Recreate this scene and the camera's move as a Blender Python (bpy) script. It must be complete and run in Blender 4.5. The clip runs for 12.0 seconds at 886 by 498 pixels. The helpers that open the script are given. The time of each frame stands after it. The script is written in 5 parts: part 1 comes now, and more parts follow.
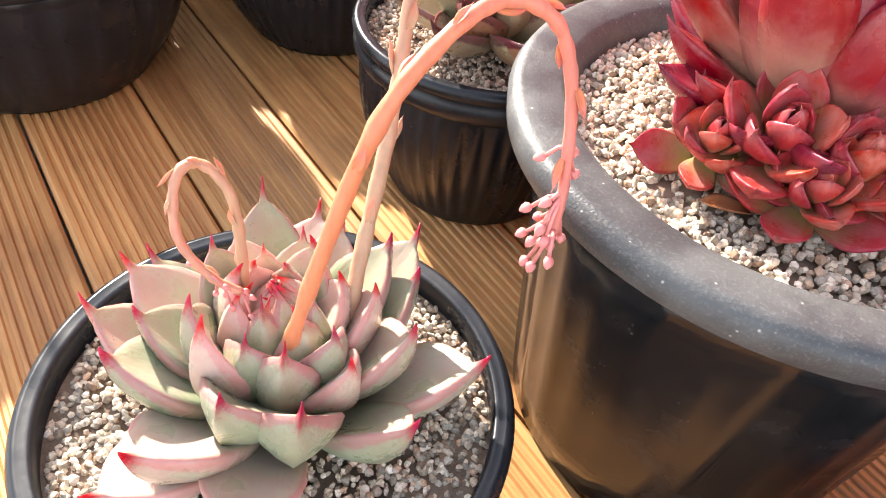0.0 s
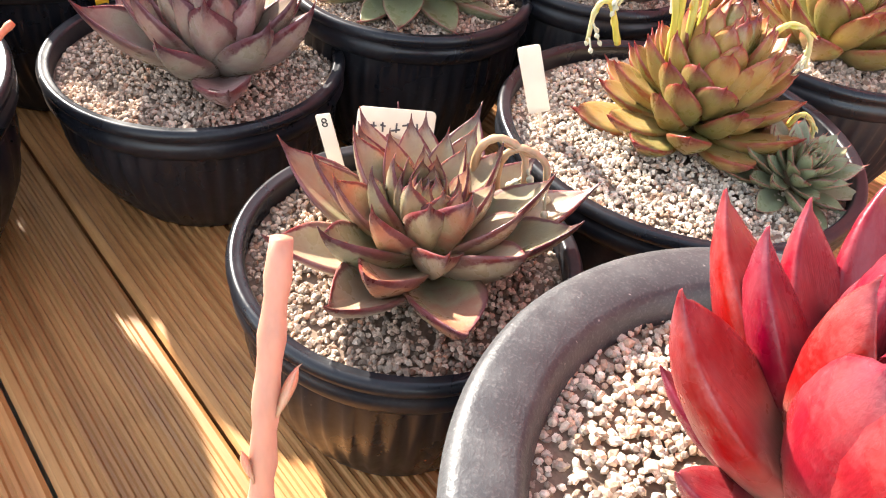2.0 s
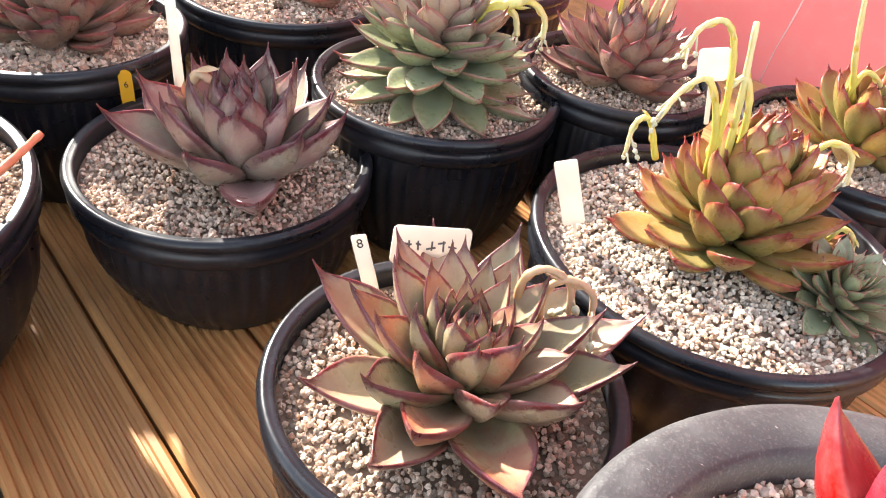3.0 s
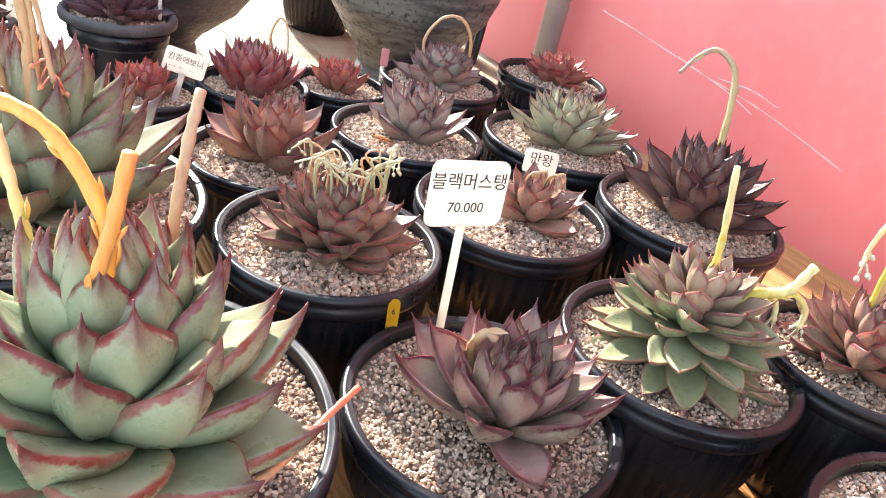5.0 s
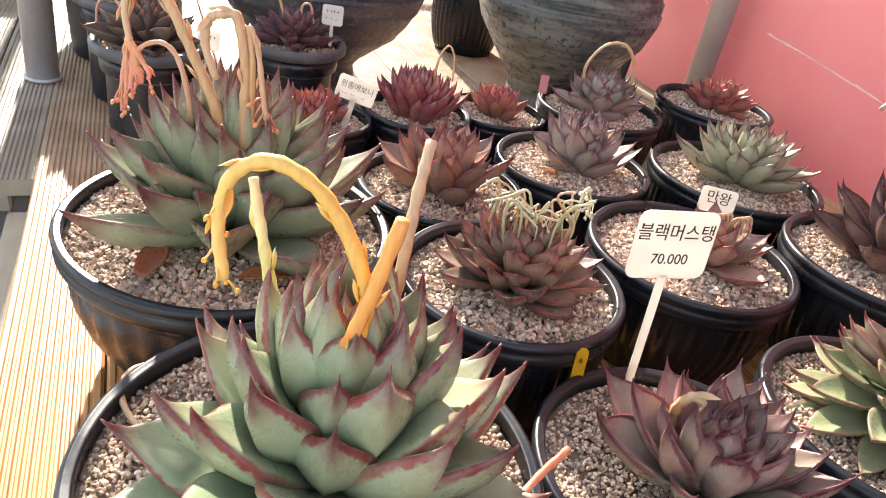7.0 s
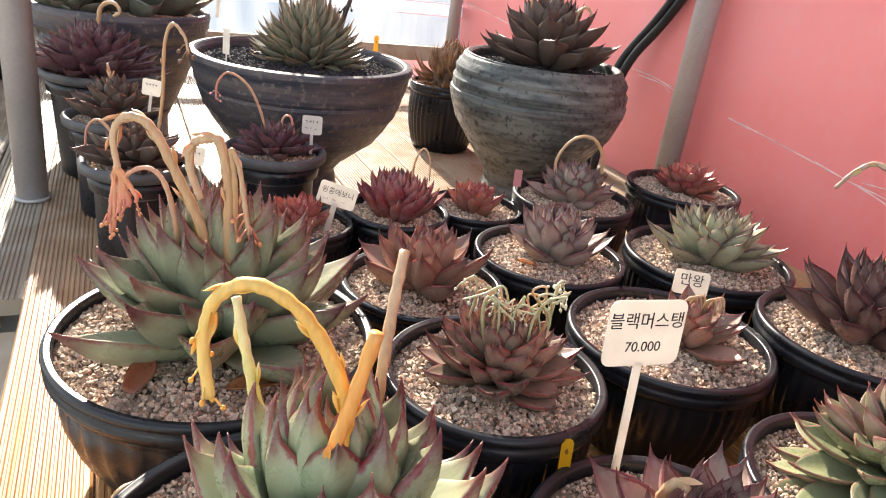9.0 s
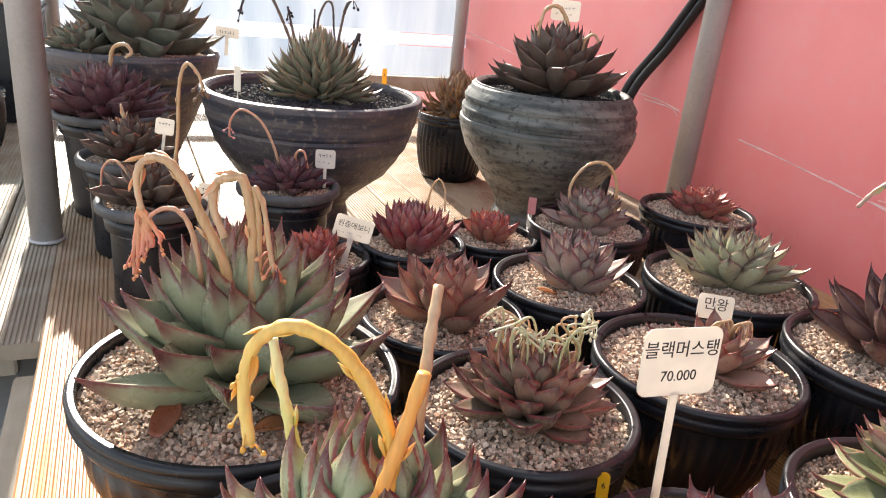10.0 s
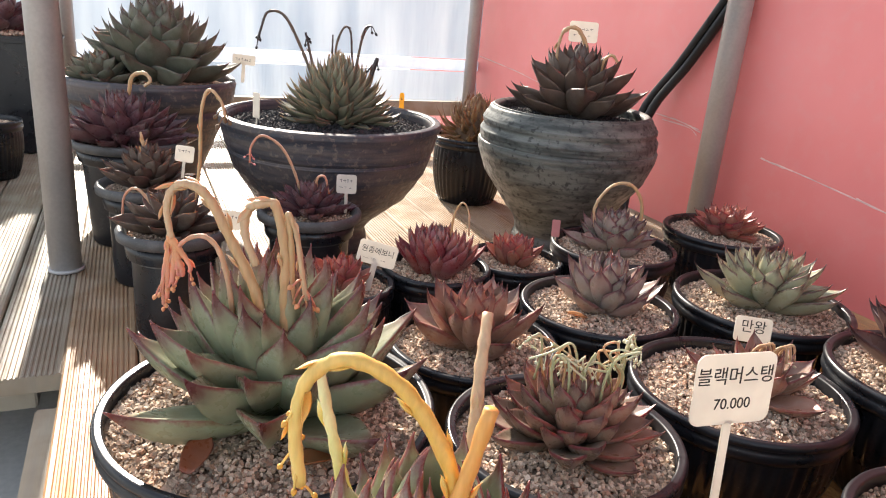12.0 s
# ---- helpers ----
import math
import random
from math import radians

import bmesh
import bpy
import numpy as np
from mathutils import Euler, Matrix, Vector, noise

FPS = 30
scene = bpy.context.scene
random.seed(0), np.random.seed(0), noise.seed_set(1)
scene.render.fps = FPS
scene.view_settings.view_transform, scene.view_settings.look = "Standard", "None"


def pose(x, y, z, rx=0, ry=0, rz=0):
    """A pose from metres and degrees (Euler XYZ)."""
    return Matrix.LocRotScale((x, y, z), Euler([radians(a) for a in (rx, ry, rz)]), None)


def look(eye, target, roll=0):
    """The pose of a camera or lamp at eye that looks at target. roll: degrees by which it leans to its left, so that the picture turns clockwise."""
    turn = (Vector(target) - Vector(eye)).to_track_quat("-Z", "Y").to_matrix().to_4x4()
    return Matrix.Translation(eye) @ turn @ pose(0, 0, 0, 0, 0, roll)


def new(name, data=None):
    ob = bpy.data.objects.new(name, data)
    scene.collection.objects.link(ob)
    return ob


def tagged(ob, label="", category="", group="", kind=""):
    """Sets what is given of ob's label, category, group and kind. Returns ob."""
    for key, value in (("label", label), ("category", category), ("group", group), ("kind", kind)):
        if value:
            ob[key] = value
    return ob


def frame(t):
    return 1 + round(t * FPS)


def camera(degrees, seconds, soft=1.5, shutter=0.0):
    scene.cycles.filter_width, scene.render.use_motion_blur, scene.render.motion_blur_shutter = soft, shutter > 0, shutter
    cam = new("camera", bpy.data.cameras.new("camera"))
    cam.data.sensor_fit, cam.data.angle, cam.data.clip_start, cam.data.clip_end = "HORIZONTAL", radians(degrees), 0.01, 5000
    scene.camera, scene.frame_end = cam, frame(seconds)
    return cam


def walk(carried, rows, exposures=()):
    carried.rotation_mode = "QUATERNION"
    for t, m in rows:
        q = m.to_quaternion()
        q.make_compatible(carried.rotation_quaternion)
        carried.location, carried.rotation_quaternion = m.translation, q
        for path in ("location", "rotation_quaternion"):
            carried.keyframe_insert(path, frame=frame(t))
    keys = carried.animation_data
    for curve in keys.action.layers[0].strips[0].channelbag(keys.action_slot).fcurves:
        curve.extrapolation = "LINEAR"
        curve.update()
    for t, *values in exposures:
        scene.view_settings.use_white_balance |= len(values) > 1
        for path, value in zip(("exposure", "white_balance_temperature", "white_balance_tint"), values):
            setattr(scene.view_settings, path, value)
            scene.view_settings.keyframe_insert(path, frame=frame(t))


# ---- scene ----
cam = camera(63.3, 12.0, soft=1.1)
PATH = [
    (0, (0.0437, 0.0053, 0.4095), (0.4940, 0.5610, -0.2893), 7.90),
    (0.5, (0.0403, 0.0399, 0.4103), (0.5399, 0.5660, -0.2780), 9.00),
    (0.7, (0.0621, 0.0576, 0.4139), (0.5048, 0.5068, -0.1559), 10.20),
    (1, (0.1173, 0.0757, 0.4183), (0.6298, 0.6014, -0.2607), 9.50),
    (1.5, (0.1645, 0.1102, 0.4241), (0.6887, 0.6272, -0.2526), 9.40),
    (2, (0.1656, 0.1636, 0.4475), (0.6968, 0.6742, -0.2287), 9.00),
    (2.5, (0.1608, 0.1974, 0.4555), (0.7015, 0.7296, -0.1959), 8.60),
    (3, (0.1718, 0.2129, 0.4643), (0.7316, 0.7675, -0.1514), 9.20),
    (3.5, (0.1666, 0.2539, 0.4811), (0.7257, 0.8703, -0.0734), 9.90),
    (3.7, (0.1586, 0.2644, 0.4869), (0.6976, 0.9129, -0.0506), 9.90),
    (5.3, (0.0443, 0.3669, 0.5438), (0.5574, 1.0778, 0.0629), 13.60),
    (5.5, (0.0427, 0.3697, 0.5431), (0.5499, 1.0871, 0.0655), 13.50),
    (6, (0.0226, 0.3777, 0.5460), (0.4841, 1.1203, 0.0606), 12.10),
    (6.5, (0.0069, 0.4003, 0.5431), (0.4238, 1.1633, 0.0491), 11.20),
    (7, (-0.0035, 0.4150, 0.5438), (0.3781, 1.1918, 0.0428), 11.20),
    (9, (-0.0034, 0.3966, 0.5665), (0.3970, 1.2254, 0.1756), 7.80),
    (9.5, (-0.0087, 0.4045, 0.5606), (0.3912, 1.2436, 0.1920), 6.70),
    (10, (-0.0183, 0.4125, 0.5650), (0.3776, 1.2592, 0.2094), 5.90),
    (10.5, (-0.0244, 0.4218, 0.5643), (0.3665, 1.2763, 0.2223), 5.20),
    (11, (-0.0277, 0.4275, 0.5636), (0.3558, 1.2897, 0.2326), 4.70),
    (11.5, (-0.0273, 0.4281, 0.5636), (0.3562, 1.2920, 0.2371), 4.70),
    (12, (-0.0340, 0.4404, 0.5570), (0.3523, 1.3033, 0.2310), 4.80),
]
walk(cam, [(t, look(eye, target, roll)) for t, eye, target, roll in PATH],
     exposures=[(0.0, 2.17, 6400, 10), (1.5, 2.17, 6350, 10), (2.5, 2.27, 6350, 10), (3.7, 2.3, 6150, 10), (5.3, 2.28, 6100, 10), (7.0, 1.96, 6400, 10), (9.0, 1.7, 6550, 10), (12.0, 1.49, 6550, 10)])

# ---- world, sun ----
SUN_FROM = Vector((0.02, 1.0, 0.54)).normalized()
world = bpy.data.worlds.new("world")
scene.world = world
world.use_nodes = True
wn = world.node_tree.nodes
sky = wn.new("ShaderNodeTexSky")
sky.sky_type, sky.sun_disc = "NISHITA", False
sky.sun_elevation = math.asin(SUN_FROM.z)
sky.sun_rotation = math.atan2(SUN_FROM.x, SUN_FROM.y)
hazy = wn.new("ShaderNodeHueSaturation")
hazy.inputs["Saturation"].default_value = 0.45
world.node_tree.links.new(sky.outputs[0], hazy.inputs["Color"])
world.node_tree.links.new(hazy.outputs[0], wn["Background"].inputs[0])
wn["Background"].inputs[1].default_value = 0.15
sun = new("sun", bpy.data.lights.new("sun", "SUN"))
sun.data.energy, sun.data.angle, sun.data.color = 4.4, radians(1.2), (1.0, 0.91, 0.79)
sun.matrix_world = look(SUN_FROM * 10, (0, 0, 0))

# ---- node helpers and materials ----


class Mat:
    """A small builder of node materials."""

    def __init__(self, name, rough=0.5, metal=0.0):
        self.m = bpy.data.materials.new(name)
        self.m.use_nodes = True
        self.n, self.l = self.m.node_tree.nodes, self.m.node_tree.links
        self.b = self.n["Principled BSDF"]
        self.b.inputs["Roughness"].default_value = rough
        self.b.inputs["Specular IOR Level"].default_value = 0.4
        self.b.inputs["Metallic"].default_value = metal

    def put(self, socket, value):
        if isinstance(value, bpy.types.NodeSocket):
            self.l.new(value, socket)
        elif isinstance(value, (tuple, list)) and len(value) == 3 and socket.type == "RGBA":
            socket.default_value = (*value, 1)
        else:
            socket.default_value = value

    def coords(self, kind="Object"):
        return self.n.new("ShaderNodeTexCoord").outputs[kind]

    def world(self):
        return self.n.new("ShaderNodeNewGeometry").outputs["Position"]

    def scaled(self, v, s):
        q = self.n.new("ShaderNodeMapping")
        self.l.new(v, q.inputs[0])
        q.inputs["Scale"].default_value = s
        return q.outputs[0]

    def noise(self, v, scale, detail=3.0, rough=0.55):
        q = self.n.new("ShaderNodeTexNoise")
        self.l.new(v, q.inputs["Vector"])
        q.inputs["Scale"].default_value, q.inputs["Detail"].default_value, q.inputs["Roughness"].default_value = scale, detail, rough
        return q.outputs["Fac"]

    def voronoi(self, v, scale):
        q = self.n.new("ShaderNodeTexVoronoi")
        self.l.new(v, q.inputs["Vector"])
        q.inputs["Scale"].default_value = scale
        return q.outputs["Distance"]

    def ramp(self, f, lo, hi, a=0.0, b=1.0):
        q = self.n.new("ShaderNodeMapRange")
        q.interpolation_type = "SMOOTHSTEP"
        self.l.new(f, q.inputs[0])
        for k, val in zip((1, 2, 3, 4), (lo, hi, a, b)):
            q.inputs[k].default_value = val
        return q.outputs[0]

    def math(self, op, a, b=0.0):
        q = self.n.new("ShaderNodeMath")
        q.operation = op
        self.put(q.inputs[0], a)
        self.put(q.inputs[1], b)
        return q.outputs[0]

    def mix(self, f, a, b, mode="MIX"):
        q = self.n.new("ShaderNodeMix")
        q.data_type, q.blend_type = "RGBA", mode
        self.put(q.inputs[0], f)
        self.put(q.inputs[6], a)
        self.put(q.inputs[7], b)
        return q.outputs[2]

    def attr(self, name):
        q = self.n.new("ShaderNodeAttribute")
        q.attribute_name = name
        return q.outputs["Fac"]

    def rand(self):
        return self.n.new("ShaderNodeObjectInfo").outputs["Random"]

    def island(self):
        return self.n.new("ShaderNodeNewGeometry").outputs["Random Per Island"]

    def hsv(self, col, h=0.5, s=1.0, v=1.0):
        q = self.n.new("ShaderNodeHueSaturation")
        self.put(q.inputs["Hue"], h)
        self.put(q.inputs["Saturation"], s)
        self.put(q.inputs["Value"], v)
        self.put(q.inputs["Color"], col)
        return q.outputs[0]

    def bump(self, h, strength=0.3, dist=0.002):
        q = self.n.new("ShaderNodeBump")
        q.inputs["Strength"].default_value, q.inputs["Distance"].default_value = strength, dist
        self.l.new(h, q.inputs["Height"])
        self.l.new(q.outputs[0], self.b.inputs["Normal"])

    def color(self, c):
        self.put(self.b.inputs["Base Color"], c)
        return self

    def rough(self, r):
        self.put(self.b.inputs["Roughness"], r)
        return self


def wood_material(name, light, dark, grey=0.0):
    k = Mat(name, 0.55)
    p = k.world()
    r = k.rand()
    off = k.n.new("ShaderNodeVectorMath")
    off.operation = "ADD"
    k.l.new(p, off.inputs[0])
    comb = k.n.new("ShaderNodeCombineXYZ")
    k.put(comb.inputs[1], k.math("MULTIPLY", r, 37.0))
    k.l.new(comb.outputs[0], off.inputs[1])
    v = off.outputs[0]
    grain = k.noise(k.scaled(v, (90, 3.5, 20)), 1.0, 5.0, 0.6)
    broad = k.noise(k.scaled(v, (14, 1.2, 5)), 1.0, 3.0)
    fine = k.noise(k.scaled(v, (500, 40, 100)), 1.0, 3.0)
    stain = k.noise(v, 9.0, 4.0)
    f = k.math("ADD", k.math("MULTIPLY", grain, 0.6), k.math("MULTIPLY", broad, 0.5))
    c = k.mix(k.ramp(f, 0.32, 0.78), dark, light)
    c = k.mix(k.ramp(fine, 0.5, 0.8, 0.0, 0.35), c, dark)
    c = k.mix(k.ramp(stain, 0.52, 0.75, 0.0, 0.45), c, tuple(x * 0.55 for x in dark))
    if grey:
        c = k.mix(k.ramp(k.noise(v, 3.0), 0.3, 0.7, grey * 0.6, grey), c, (0.36, 0.33, 0.28))
    sep = k.n.new("ShaderNodeSeparateXYZ")
    k.l.new(p, sep.inputs[0])
    # Far boards: weathered grey, with the pale sun glare put into the colour too.
    wear_glare = k.ramp(k.math("ADD", sep.outputs[1], k.math("MULTIPLY", stain, 0.5)), 1.25, 2.1, 0.0, 0.75)
    c = k.mix(wear_glare, c, k.mix(k.ramp(stain, 0.4, 0.62), (0.36, 0.31, 0.24), (0.25, 0.185, 0.12)))
    c = k.hsv(c, 0.5, 1.0, k.ramp(r, 0.0, 1.0, 0.82, 1.18))
    k.color(c).rough(k.ramp(grain, 0.3, 0.7, 0.38, 0.62))
    k.bump(k.math("ADD", grain, k.math("MULTIPLY", fine, 0.4)), 0.25, 0.0015)
    return k.m


def plastic_material(name, col, rough=0.38):
    k = Mat(name, rough)
    v = k.coords()
    n1, n2 = k.noise(v, 18.0, 4.0), k.noise(v, 240.0, 3.0)
    dust = k.math("MULTIPLY", k.ramp(n1, 0.45, 0.75), k.ramp(n2, 0.4, 0.7))
    c = k.mix(k.math("MULTIPLY", dust, 0.12), col, (0.16, 0.15, 0.15))
    specks = k.ramp(k.voronoi(v, 110.0), 0.0, 0.09, 0.55, 0.0)
    c = k.mix(k.math("MULTIPLY", specks, k.ramp(n1, 0.5, 0.62)), c, (0.4, 0.37, 0.33))
    k.color(c).rough(k.ramp(n1, 0.3, 0.7, rough - 0.08, rough + 0.16))
    k.bump(n2, 0.12, 0.0006)
    return k.m


def scuffed_plastic(name, col):
    """Dull plastic, rubbed pale in patches, with fine pale nicks and dust."""
    k = Mat(name, 0.46)
    v = k.coords()
    n1, n2 = k.noise(v, 26.0, 5.0, 0.65), k.noise(v, 700.0, 3.0)
    c = k.mix(k.ramp(n1, 0.38, 0.68, 0.0, 0.6), col, (0.12, 0.118, 0.115))
    c = k.mix(k.ramp(n2, 0.5, 0.75, 0.0, 0.4), c, (0.17, 0.165, 0.16))
    nicks = k.ramp(k.voronoi(v, 150.0), 0.0, 0.13, 0.9, 0.0)
    c = k.mix(k.math("MULTIPLY", nicks, k.ramp(n1, 0.46, 0.56)), c, (0.5, 0.47, 0.42))
    fleck = k.ramp(k.voronoi(k.scaled(v, (1, 2.6, 1)), 60.0), 0.0, 0.06, 0.8, 0.0)
    c = k.mix(fleck, c, (0.55, 0.5, 0.45))
    k.color(c).rough(k.ramp(n1, 0.3, 0.7, 0.36, 0.62))
    k.bump(k.math("ADD", n2, k.math("MULTIPLY", n1, 2.0)), 0.3, 0.0009)
    return k.m


def gravel_material(name, a, b, c3, dark=0.55):
    k = Mat(name, 0.85)
    isl = k.island()
    v = k.coords()
    c = k.mix(k.ramp(isl, 0.1, 0.6), a, b)
    c = k.mix(k.ramp(isl, 0.72, 0.95), c, c3)
    frac = k.n.new("ShaderNodeMath")
    frac.operation = "FRACT"
    k.l.new(k.math("MULTIPLY", isl, 17.3), frac.inputs[0])
    c = k.hsv(c, 0.5, 1.0, k.ramp(frac.outputs[0], 0.0, 1.0, dark, 1.25))
    n = k.noise(v, 900.0, 3.0)
    c = k.hsv(c, 0.5, 1.0, k.ramp(n, 0.3, 0.7, 0.85, 1.12))
    k.color(c)
    k.bump(n, 0.3, 0.0005)
    return k.m


def leaf_material(name, base, deep, edge, tip, edge_at=0.74, tip_at=0.84, edge_amt=0.95, bloom=0.1, rough=0.31, blush=0.0, heel=None, flare=0.0, rag=0.2, wax=(0.55, 0.52, 0.5), reach=0.42):
    """Leaf skin: two tones, an uneven coloured margin and tip, a waxy bloom, marks, and a red flush on some leaves."""
    k = Mat(name, rough)
    v, r = k.coords(), k.rand()
    n1, n2 = k.noise(v, 6.0, 4.0), k.noise(v, 45.0, 4.0)
    streak = k.noise(k.scaled(v, (4, 22, 14)), 1.0, 4.0, 0.65)
    along, marg = k.attr("along"), k.attr("margin")
    f = k.math("ADD", k.math("MULTIPLY", n1, 0.6), k.math("MULTIPLY", r, 0.5))
    c = k.mix(k.ramp(f, 0.25, 0.8), base, deep)
    if heel:
        c = k.mix(k.ramp(k.math("ADD", along, k.math("MULTIPLY", n1, 0.25)), 0.12, reach, 0.9, 0.0), c, heel)
    if blush:
        c = k.mix(k.math("MULTIPLY", k.ramp(k.math("ADD", along, k.math("MULTIPLY", n1, 0.5)), 0.55, 1.25), blush), c, edge)
    if flare:
        fr = k.n.new("ShaderNodeMath")
        fr.operation = "FRACT"
        k.l.new(k.math("MULTIPLY", r, 7.31), fr.inputs[0])
        fl = k.math("MULTIPLY", k.ramp(fr.outputs[0], 0.6, 0.95, 0.0, flare), k.ramp(k.math("ADD", along, k.math("SUBTRACT", n1, 0.5)), 0.3, 0.8))
        c = k.mix(fl, c, (0.42, 0.075, 0.045))
    wob = k.math("ADD", marg, k.math("MULTIPLY", k.math("SUBTRACT", streak, 0.5), 0.4))
    k_edge = k.math("MULTIPLY", k.ramp(wob, edge_at, min(1.05, edge_at + 0.14), 0.0, edge_amt), k.ramp(along, 0.1, 0.75, 0.2, 1.0))
    c = k.mix(k_edge, c, edge)
    wt = k.math("ADD", along, k.math("MULTIPLY", k.math("SUBTRACT", streak, 0.5), rag))
    c = k.mix(k.ramp(wt, tip_at, 0.97), c, tip)
    haze = k.math("ADD", k.math("MULTIPLY", k.noise(v, 3.5, 5.0, 0.6), 0.8), k.math("MULTIPLY", n2, 0.2))
    c = k.mix(k.math("MULTIPLY", k.ramp(haze, 0.4, 0.66), bloom), c, wax)
    spots = k.math("MULTIPLY", k.ramp(k.voronoi(v, 24.0), 0.05, 0.14, 0.7, 0.0), k.ramp(n1, 0.55, 0.62))
    c = k.mix(spots, c, (0.15, 0.08, 0.06))
    c = k.hsv(c, k.ramp(r, 0.0, 1.0, 0.49, 0.512), 1.14, k.ramp(r, 0.0, 1.0, 0.8, 1.26))
    k.color(c).rough(k.ramp(n1, 0.3, 0.7, rough - 0.08, rough + 0.12))
    k.b.inputs["Subsurface Weight"].default_value = 0.1
    k.b.inputs["Subsurface Scale"].default_value = 0.006
    k.b.inputs["Subsurface Radius"].default_value = (1.0, 0.45, 0.25)
    k.bump(k.math("ADD", k.math("MULTIPLY", n2, 0.02), k.math("MULTIPLY", streak, 0.3)), 0.11, 0.02)
    return k.m


def plain_material(name, col, rough=0.5, var=0.2, scale=60.0, metal=0.0, bump=0.1):
    k = Mat(name, rough, metal)
    v = k.coords()
    n1, n2 = k.noise(v, scale * 0.25, 3.0), k.noise(v, scale * 5, 3.0)
    f = k.math("ADD", k.math("MULTIPLY", n1, 0.65), k.math("MULTIPLY", n2, 0.35))
    k.color(k.hsv(col, 0.5, 1.0, k.ramp(f, 0.3, 0.7, 1 - var, 1 + var)))
    k.rough(k.ramp(n1, 0.3, 0.7, max(0.05, rough - 0.08), min(1.0, rough + 0.1)))
    k.bump(n2, bump, 0.001)
    return k.m


def stem_material(name, a, b):
    """A flower stem whose colour runs from its foot to its end."""
    k = Mat(name, 0.45)
    v = k.coords()
    al = k.attr("along")
    n1 = k.noise(v, 40.0, 3.0)
    c = k.mix(k.ramp(k.math("ADD", al, k.math("MULTIPLY", n1, 0.4)), 0.35, 1.1), a, b)
    c = k.hsv(c, 0.5, 1.0, k.ramp(k.noise(k.scaled(v, (1, 1, 0.15)), 260.0), 0.3, 0.7, 0.9, 1.1))
    k.color(c)
    k.b.inputs["Subsurface Weight"].default_value = 0.15
    k.b.inputs["Subsurface Scale"].default_value = 0.004
    k.bump(k.noise(k.scaled(v, (1, 1, 0.2)), 500.0), 0.2, 0.0006)
    return k.m


WOOD = wood_material("deck_wood", (0.64, 0.33, 0.115), (0.3, 0.125, 0.04))
WOOD_GREY = wood_material("weathered_wood", (0.42, 0.3, 0.16), (0.2, 0.13, 0.07), 0.75)
BLACK = plastic_material("black_plastic", (0.0095, 0.01, 0.013), 0.29)
BLACK.node_tree.nodes["Principled BSDF"].inputs["Specular IOR Level"].default_value = 0.4
GREY_PLASTIC = scuffed_plastic("scuffed_grey_plastic", (0.05, 0.05, 0.052))
GLOSSY = plastic_material("glossy_black_plastic", (0.008, 0.008, 0.009), 0.16)
GLOSSY.node_tree.nodes["Principled BSDF"].inputs["Specular IOR Level"].default_value = 0.4
GRAVEL = gravel_material("pumice_gravel", (0.52, 0.39, 0.29), (0.66, 0.52, 0.4), (0.44, 0.26, 0.17), 0.42)
GRAVEL_PALE = gravel_material("pale_gravel", (0.62, 0.5, 0.37), (0.78, 0.68, 0.55), (0.58, 0.38, 0.25), 0.44)
GRAVEL_BLACK = gravel_material("black_gravel", (0.02, 0.02, 0.022), (0.035, 0.033, 0.035), (0.06, 0.05, 0.05), 0.6)
SOIL = plain_material("soil", (0.2, 0.14, 0.1), 0.9, 0.4, 120)
def thin_plastic(name, col):
    k = Mat(name, 0.35)
    n = k.noise(k.coords(), 30.0, 3.0)
    c = k.hsv(col, 0.5, 1.0, k.ramp(n, 0.3, 0.7, 0.94, 1.04))
    k.color(c)
    t = k.n.new("ShaderNodeBsdfTranslucent")
    k.put(t.inputs["Color"], c)
    mx = k.n.new("ShaderNodeMixShader")
    mx.inputs[0].default_value = 0.42
    k.l.new(k.b.outputs[0], mx.inputs[1])
    k.l.new(t.outputs[0], mx.inputs[2])
    k.l.new(mx.outputs[0], k.n["Material Output"].inputs["Surface"])
    return k.m


LABEL = thin_plastic("label_plastic", (0.76, 0.72, 0.65))
YELLOW = thin_plastic("yellow_plastic", (0.85, 0.52, 0.02))
INK = plain_material("ink", (0.02, 0.02, 0.02), 0.5)
PEN = plain_material("faded_pen", (0.09, 0.085, 0.1), 0.6)
STEEL = plain_material("galvanised_pipe", (0.42, 0.41, 0.41), 0.4, 0.12, 30, 0.35, 0.05)
BLACK_RUBBER = plain_material("black_cable", (0.012, 0.012, 0.013), 0.35)
CONCRETE = plain_material("concrete", (0.42, 0.42, 0.4), 0.8, 0.15, 20)


# ---- geometry helpers ----


def mesh_from(name, verts, faces, material=None, smooth=True, attrs=None):
    me = bpy.data.meshes.new(name)
    me.from_pydata([tuple(v) for v in verts], [], faces)
    if smooth:
        me.polygons.foreach_set("use_smooth", [True] * len(me.polygons))
    for key, vals in (attrs or {}).items():
        a = me.attributes.new(key, "FLOAT", "POINT")
        a.data.foreach_set("value", np.asarray(vals, dtype=np.float32))
    if material:
        me.materials.append(material)
    me.update()
    return me


def piece(name, me, parent=None, m=None, label=""):
    """One mesh object, as a part of its parent."""
    ob = new(name, me)
    if parent is not None:
        ob.parent = parent
    if m is not None:
        ob.matrix_basis = m
    if label:
        ob["label"] = label
    return ob


